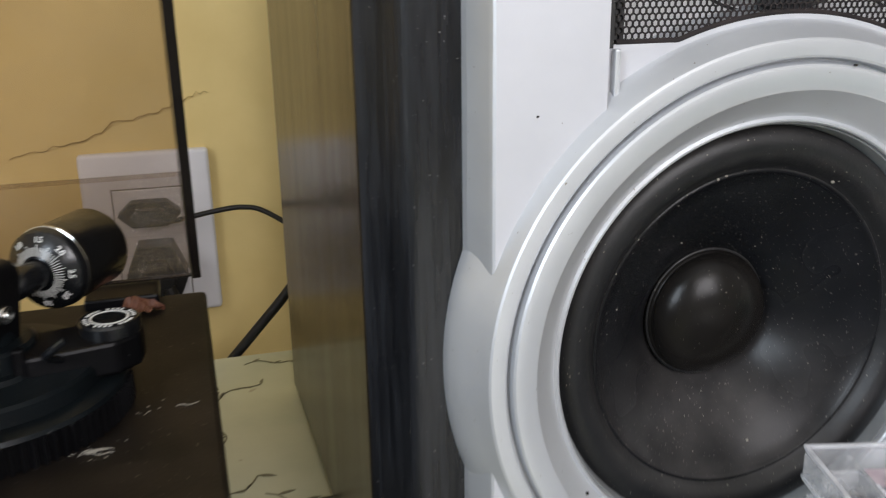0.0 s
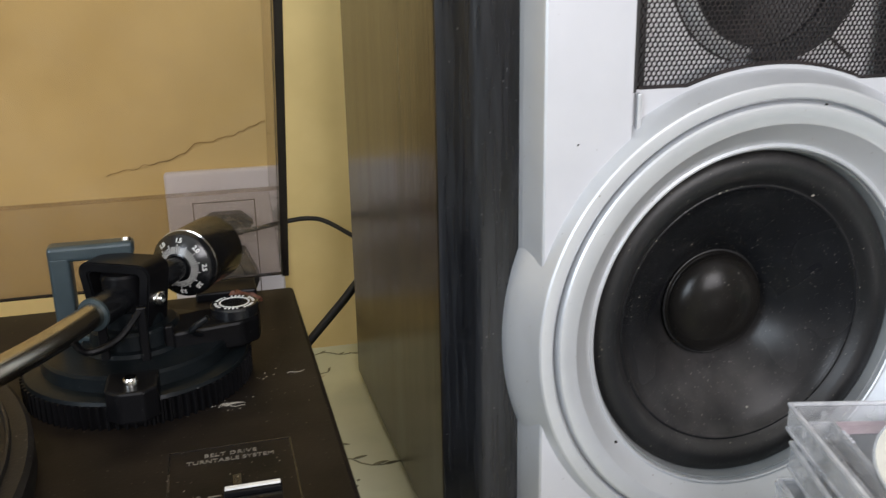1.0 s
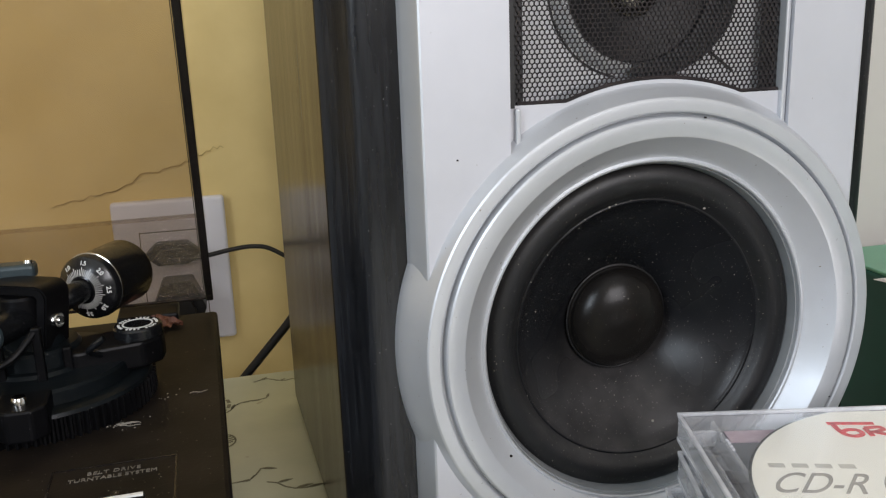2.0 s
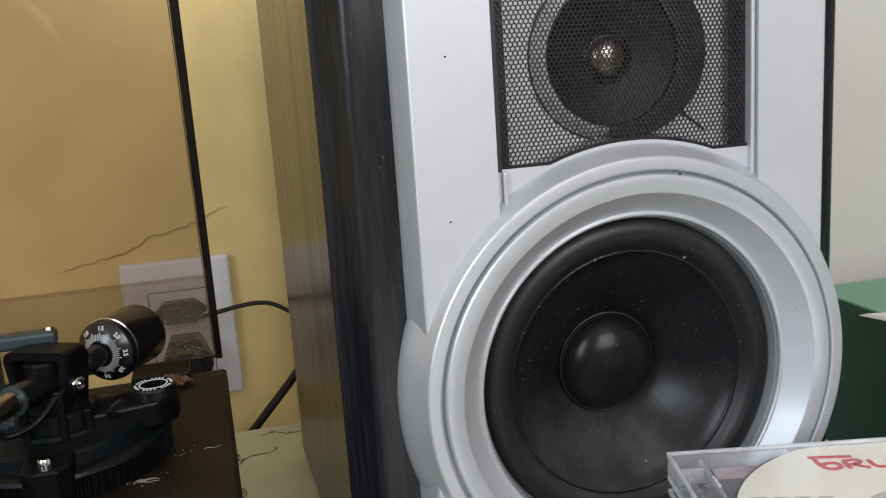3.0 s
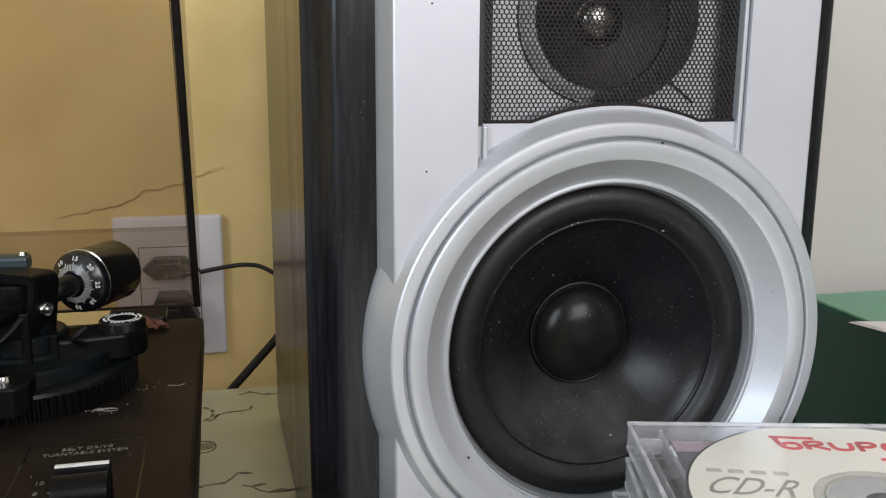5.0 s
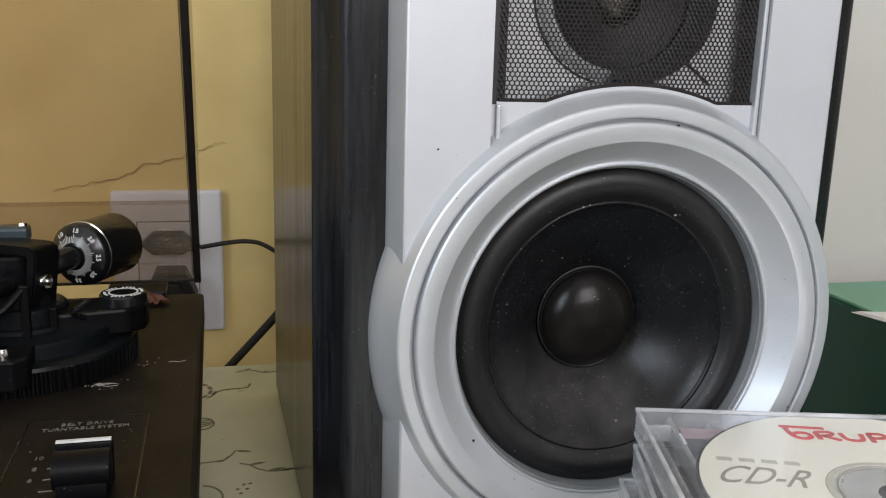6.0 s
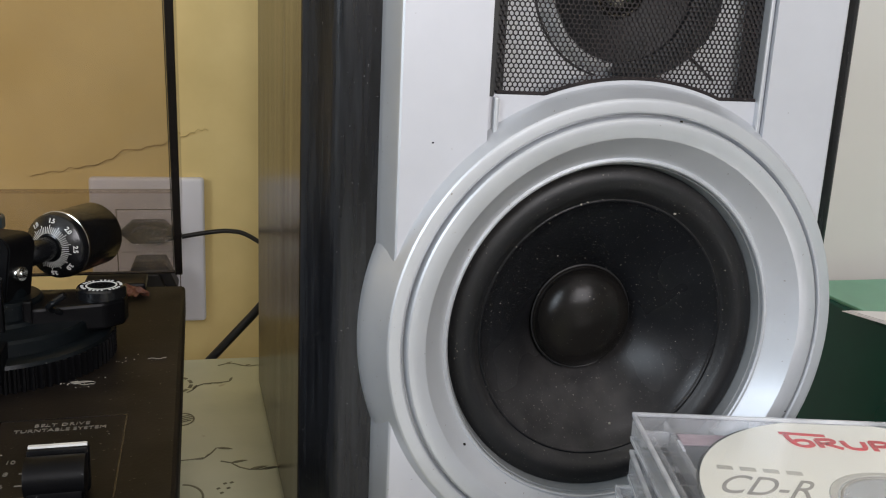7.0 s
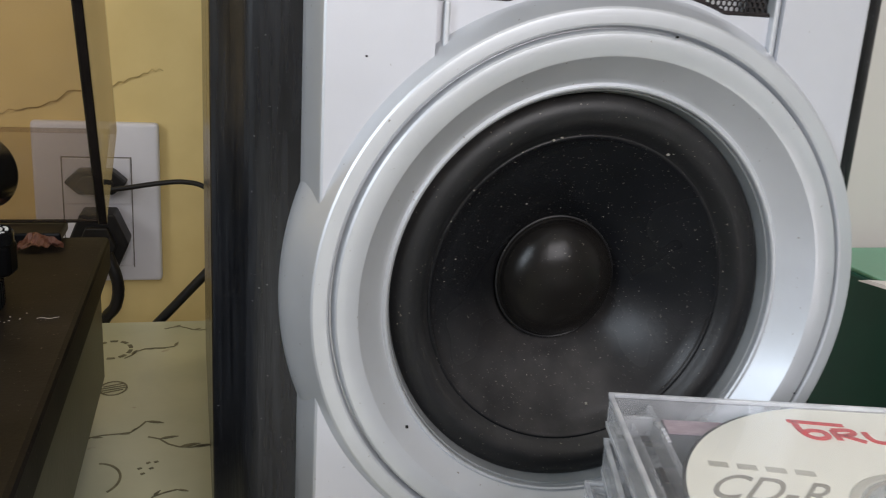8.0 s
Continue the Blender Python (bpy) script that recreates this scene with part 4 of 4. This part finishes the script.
    for x0, x1 in ((-th - 0.0005, -0.0005), (-LW, -LW + th)):
        bm = box(x0, x1, 0.003, H - th, 0.0, LD)
        bm.transform(lid)
        part("lid_side", bm, DOME, tt, "see-through smoked brown lid side")
        bm = box(x0 - 0.0003, x1 + 0.0003, 0.0, 0.003, 0.0, LD, 0.0004, 1)
        bm.transform(lid)
        part("lid_rim", bm, DOME_EDGE, tt, "dark edge of the smoked lid")
    # brown line added to mark how thick the lid's side is
    bm = box(-0.0045, -0.0041, 0.0030, 0.0034, 0.003, LD - 0.003)
    bm.transform(lid)
    part("lid_thickness_line", bm, PLINTH_SIDE, tt, "thin brown line marking the thickness of the lid's side")
    bm = box(-LW + th, -th - 0.0005, 0.003, H - th, 0.0, th)
    bm.transform(lid)
    part("lid_back", bm, DOME_BACK, tt, "see-through smoked brown lid back")
    bm = box(-LW + th, -th - 0.0005, 0.0016, 0.003, 0.0, 0.0008)
    bm.transform(lid)
    part("lid_rim", bm, DOME_EDGE, tt, "dark edge of the smoked lid")
    for hx in (-0.045, -0.36):
        bm = box(hx, hx + 0.028, -0.010, 0.012, Z, Z + 0.0045, 0.001)
        part("hinge", bm, BLACK, tt)
    return tt


turntable()


# ---- dry leaf and dust on the turntable ----
def dry_leaf():
    """One curled leaf blade, folded along its middle and crumpled."""
    bm = bmesh.new()
    n, w = 22, 9
    sheets = []
    for lift in (0.0, 0.00035):
        grid = []
        for i in range(n + 1):
            u = i / n
            half = 0.0052 * math.sin(math.pi * u ** 0.8) * (1 + 0.16 * math.sin(u * 31)) + 0.0002
            row = []
            for j in range(w + 1):
                v = 2 * j / w - 1
                z = 0.0028 * abs(v) ** 1.4 + 0.0014 * math.sin(u * 13 + v * 3) + 0.0009 * math.sin(u * 27 - v * 7) + 0.0030 * math.sin(u * 3.0)
                row.append(bm.verts.new((0.0135 * (u - 0.5), half * v + 0.0016 * math.sin(u * 4), z + lift)))
            grid.append(row)
        sheets.append(grid)
    for grid in sheets:
        for i in range(n):
            for j in range(w):
                bm.faces.new((grid[i][j], grid[i + 1][j], grid[i + 1][j + 1], grid[i][j + 1]))
    bm.transform(Matrix.Rotation(0.25, 4, 'Z') @ Matrix.Rotation(0.25, 4, 'X') @ Matrix.Diagonal((1.3, 1.05, 0.45, 1)))
    low = min(v.co.z for v in bm.verts)
    bm.transform(Matrix.Translation((-0.1805, 0.133, 0.0811 - low)))
    return tagged(part("dry_leaf", bm, LEAF), "crumpled reddish brown dry leaf lying on the turntable", "leaf")


dry_leaf()


def dust_patch(x, y, spread, count, hairs, seed):
    """Grains and a few fine hairs."""
    rnd = random.Random(seed)
    bm = bmesh.new()
    for i in range(count):
        px, py, r = x + rnd.gauss(0, spread), y + rnd.gauss(0, spread * 0.6), rnd.uniform(0.00008, 0.00026)
        join(bm, box(px - r, px + r, py - r * 0.7, py + r * 0.7, 0.0811, 0.0811 + r))
    for i in range(hairs):
        px, py, a = x + rnd.gauss(0, spread * 0.5), y + rnd.gauss(0, spread * 0.3), rnd.uniform(-0.6, 0.6)
        pts = [(px + k * 0.0011, py + k * 0.0011 * math.tan(a * 0.4) + 0.0006 * math.sin(k * 1.3 + i)) for k in range(7)]
        join(bm, ribbon(pts, 0.00016, 0.0813))
    return tagged(part("dust", bm, DUST), "pale dust and fluff lying on the turntable top", "dust", kind="stuff")


dust_patch(-0.1908, 0.0285, 0.0024, 22, 5, 8)
dust_patch(-0.186, 0.03, 0.009, 10, 0, 9)
dust_patch(-0.173, 0.05, 0.005, 8, 1, 10)
dust_patch(-0.190, -0.02, 0.012, 8, 0, 12)


# ---- wall socket with plugs and cables ----
def wall_socket():
    ws = empty("wall_socket", Matrix.Translation((-0.1878, WY, 0.0475)), "white plastic double wall socket on the yellow wall", "socket")
    part("cover_plate", box(-0.0385, 0.0385, -0.008, 0.0, -0.053, 0.053, 0.0025, 3), PLATE, ws, smooth=True)
    part("socket_insert", box(-0.0205, 0.0205, -0.0092, -0.007, 0.0, 0.030, 0.0006), PLATE, ws)
    part("socket_insert", box(-0.0205, 0.0205, -0.0092, -0.007, -0.042, -0.012, 0.0006), PLATE, ws)
    for x0, x1, z0, z1 in ((-0.0214, -0.0207, -0.043, 0.031), (0.0207, 0.0214, -0.043, 0.031), (-0.0214, 0.0214, 0.0302, 0.0309)):
        part("insert_gap", box(x0, x1, -0.0083, -0.0076, z0, z1), DIM_PRINT, ws)
    return ws


wall_socket()


def hex_plug(x, z, w, h, depth, label):
    """Flat six-sided plug body with a smaller raised grip."""
    ob = empty("power_plug", Matrix.Translation((x, WY - 0.0092, z)), label, "plug")
    pts = [(-w, 0), (-w * 0.55, h), (w * 0.55, h), (w, 0), (w * 0.55, -h), (-w * 0.55, -h)]
    fl = Matrix.Rotation(radians(90), 4, 'X')
    bm = prism(pts, 0.0, depth, 0.0012)
    bm.transform(fl)
    part("plug_body", bm, CABLE, ob)
    bm = prism([(a * 0.62, b * 0.62) for a, b in pts], depth, depth + 0.006, 0.001)
    bm.transform(fl)
    part("grip", bm, CABLE, ob)
    return ob


hex_plug(-0.1873, 0.0640, 0.0190, 0.0078, 0.012, "flat black power plug in the wall socket")
hex_plug(-0.186, 0.0265, 0.0185, 0.0195, 0.022, "bulky black power plug in the wall socket")


def cable(name, pts, r, label):
    return tagged(part(name, tube(pts, r, 12), CABLE, smooth=True), label, "cable")


cable("power_cable", [(-0.186, 0.337, 0.0615), (-0.178, 0.330, 0.0628), (-0.166, 0.329, 0.0645), (-0.148, 0.330, 0.0672), (-0.132, 0.330, 0.0682), (-0.118, 0.325, 0.0650), (-0.09, 0.30, 0.050)], 0.0016, "thin black cable running from the plug behind the loudspeaker")
cable("power_cable", [(-0.180, 0.328, 0.022), (-0.174, 0.325, 0.004), (-0.176, 0.327, -0.012), (-0.186, 0.335, -0.03), (-0.19, 0.35, -0.08), (-0.185, 0.352, -0.30)], 0.0038, "black cable hanging down from the bulky plug")
cable("speaker_cable", [(-0.075, 0.262, 0.060), (-0.10, 0.2695, 0.047), (-0.12, 0.270, 0.0253), (-0.14, 0.270, 0.0035), (-0.16, 0.2705, -0.0185), (-0.18, 0.275, -0.045), (-0.20, 0.285, -0.09)], 0.0028, "thick black cable sloping down behind the table")


# ---- stack of disc cases ----
def handwriting(parent, m):
    """Red marker word, letter by letter as strokes."""
    s = 0.0098
    letters = [
        [[(0.10, 1.02), (1.65, 0.98)], [(0.28, 1.0), (0.30, 0.55), (0.42, 0.18), (0.70, 0.05), (0.98, 0.20), (0.92, 0.48), (0.62, 0.52), (0.42, 0.40)]],
        [[(1.22, 0.62), (1.26, 0.05)], [(1.22, 0.64), (1.70, 0.70), (1.78, 0.52), (1.50, 0.36), (1.25, 0.34)], [(1.45, 0.34), (1.95, 0.04)]],
        [[(2.10, 0.66), (2.16, 0.22), (2.42, 0.08), (2.72, 0.18), (2.80, 0.66)]],
        [[(3.05, 0.02), (3.08, 0.72)], [(3.06, 0.72), (3.50, 0.72), (3.62, 0.54), (3.42, 0.38), (3.08, 0.36)]],
        [[(4.30, 0.66), (3.98, 0.62), (3.88, 0.30), (4.08, 0.06), (4.45, 0.10), (4.55, 0.44), (4.30, 0.66)]],
        [[(3.40, -0.62), (4.30, -0.66)]],
    ]
    for strokes in letters:
        bm = bmesh.new()
        for st in strokes:
            pts = []
            for i in range(len(st) - 1):
                p0, p1, p2, p3 = st[max(i - 1, 0)], st[i], st[i + 1], st[min(i + 2, len(st) - 1)]
                for k in range(5):
                    t = k / 5
                    pts.append(tuple(s * 0.5 * (2 * p1[c] + (p2[c] - p0[c]) * t + (2 * p0[c] - 5 * p1[c] + 4 * p2[c] - p3[c]) * t * t + (3 * p1[c] - p0[c] - 3 * p2[c] + p3[c]) * t ** 3) for c in (0, 1)))
            pts.append((s * st[-1][0], s * st[-1][1]))
            join(bm, ribbon(pts, 0.0017))
        bm.transform(m)
        part("marker_letter", bm, RED_INK, parent)


def jewel_case(m, label, with_disc):
    """Clear hinged case: lid, spine, rails, tray and hinge ears; local x runs right from the back left corner, y to the back, z up."""
    w, dp, h, t = 0.142, 0.125, 0.0100, 0.0013
    jc = empty("disc_case", m, label, "disc case", "stack of disc cases")
    part("lid", box(0, w, -dp, 0, h - 0.0008, h, 0.0003, 1), CASE, jc, "clear plastic lid")
    part("bottom", box(0.001, w - 0.001, -dp + 0.001, -0.001, 0.0, t, 0.0003, 1), CASE, jc)
    # added whitish bars: the bright edge lines of the clear plastic
    for x0, x1, y0, y1 in ((0.0, w, -0.0012, 0.0002), (0.0, w, -dp - 0.0002, -dp + 0.0010), (-0.0002, 0.0012, -dp + 0.0010, -0.0012), (w - 0.0012, w + 0.0002, -dp + 0.0010, -0.0012)):
        part("lid_rim", box(x0, x1, y0, y1, h - 0.0011, h + 0.0001, 0.0002, 1), CASE_RIM, jc)
        part("base_rim", box(x0 + 0.0002, x1 - 0.0002, y0 + 0.0001, y1 - 0.0001, -0.0001, 0.0009), CASE_RIM, jc)
    for y0, y1 in ((-t, -0.0001), (-dp + 0.0001, -dp + t)):
        part("side_wall", box(0.0005, w - 0.0005, y0, y1, t, h - t), CASE_EDGE, jc)
    part("spine_wall", box(0.0001, t, -dp + t, -t, t, h - t), CASE_EDGE, jc)
    part("spine_wall", box(w - t, w - 0.0001, -dp + t, -t, t, h - t), CASE_EDGE, jc)
    part("hinge_rail", box(0.0105, 0.0122, -dp + 0.003, -0.003, t, h - t - 0.0006, 0.0003, 1), CASE_EDGE, jc)
    part("hinge_rail", box(0.0045, 0.0055, -dp + 0.006, -0.012, t, h - t - 0.002, 0.0003, 1), CASE_EDGE, jc)
    for y in (-0.0105, -dp + 0.0085):
        part("hinge_ear", box(t, 0.0108, y, y + 0.0014, 0.002, h - 0.0022, 0.0003, 1), CASE_EDGE, jc)
    part("tray", box(0.0130, w - 0.0025, -dp + 0.0035, -0.0035, 0.0026, 0.0040, 0.0005, 1), TRAY, jc)
    part("booklet_edge", box(0.0150, w - 0.012, -0.0125, -0.0045, 0.0042, 0.0046), BOOKLET, jc)
    if with_disc:
        for k in range(4):
            part("rail_bump", box(0.0112, 0.0121, -0.019 - 0.0021 * k, -0.0178 - 0.0021 * k, h - t - 0.0005, h - t - 0.0001), PLATE, jc)
    return jc


shift = [(0.001, 0.004, -9.0), (-0.006, -0.006, -15.0), (0.003, 0.002, -11.0), (-0.007, -0.010, -17.0), (-0.002, 0.0, -12.5), (-0.010, -0.012, -14.0), (-0.0035, -0.0075, -15.5), (0.0, 0.0, -13.5)]
for i, (sx, sy, rz) in enumerate(shift):
    top = i == len(shift) - 1
    jewel_case(pose(-0.0008 + sx, -0.0255 + sy, 0.0002 + i * 0.0103, 0, 0, rz),
               "clear disc case with a cream printed disc topping the stack" if top else "clear plastic disc case in a stack on the table", top)


def compact_disc():
    m = pose(-0.0008, -0.0255, 0.0002 + 7 * 0.0103, 0, 0, -13.5) @ Matrix.Translation((0.0685, -0.0580, 0.0073))
    cd = empty("compact_disc", m, "cream recordable disc with red handwriting inside the top case", "disc")
    part("disc_body", lathe([(0.0075, 0.0), (0.060, 0.0), (0.060, 0.0012), (0.0075, 0.0012)], 128, True), DISC_MIRROR, cd, "shiny mirror disc", smooth=True)
    part("printed_face", lathe([(0.0222, 0.00122), (0.0591, 0.00122), (0.0591, 0.00135), (0.0222, 0.00135)], 128, True), DISC_WHITE, cd, "cream printed face")
    part("clear_hub", lathe([(0.0080, 0.00125), (0.0110, 0.0016), (0.0165, 0.0016), (0.0180, 0.00125)], 64), CASE_EDGE, cd)
    part("hub_ring", lathe([(0.0198, 0.00122), (0.0220, 0.00122), (0.0218, 0.00150), (0.0200, 0.00150)], 96, True), PALE_INK, cd, "pale ring round the disc's hub", smooth=True)
    part("stacking_ring", lathe([(0.0183, 0.00122), (0.0191, 0.00122), (0.0189, 0.00160), (0.0185, 0.00160)], 96, True), GREY_INK, cd, "thin dark ring round the disc's hub", smooth=True)
    handwriting(cd, Matrix.Translation((-0.0220, 0.0385, 0.0014)) @ Matrix.Rotation(radians(-3), 4, 'Z'))
    # plain bars stand for the maker's name
    tilt = Matrix.Rotation(radians(-6), 4, 'Z')
    for i in range(4):
        x = i * 0.0070
        bar = box(x, x + 0.0048, 0.0, 0.0026, 0.0014, 0.0015)
        bar.transform(Matrix.Translation((-0.0500, 0.0205, 0.0)) @ tilt)
        part("maker_bar", bar, PALE_INK, cd)
    lettering("CD-R", 0.0126, GREY_INK, cd, Matrix.Translation((-0.0553, 0.0062, 0.0014)) @ tilt @ Matrix.Diagonal((0.92, 1.35, 1, 1)), shear=0.8, space=1.0, bold=0.0, centre=False)
    return cd


compact_disc()

# ---- green cabinet with papers ----
gc = empty("green_cabinet", Matrix.Translation((0.50, 0.0, -0.76)), "dark green enamelled metal cabinet beside the table", "cabinet")
part("body", box(-0.224, 0.35, -0.50, 0.268, 0.0, 0.7990, 0.0025), GREEN, gc)
# thin sheet whose paler green paints the gloss on the cabinet's top
part("top", box(-0.2225, 0.3485, -0.4985, 0.2665, 0.7985, 0.8010, 0.0008), GREEN_SHEEN, gc, "green enamelled top with the wall's pale reflection put into its colour")


def paper_pile():
    pp = empty("paper_pile", pose(0.260, 0.193, 0.0410), "white papers lying over the edge of the green cabinet", "papers")
    for i in range(3):
        q = 0.0015 * i
        part("sheet", prism([(q, -q), (0.095 + q, -0.26), (0.22, -0.26), (0.22, -0.05 - q)], 0.0002 + 0.0006 * i, 0.0007 + 0.0006 * i), PAPER, pp)
    return pp


paper_pile()
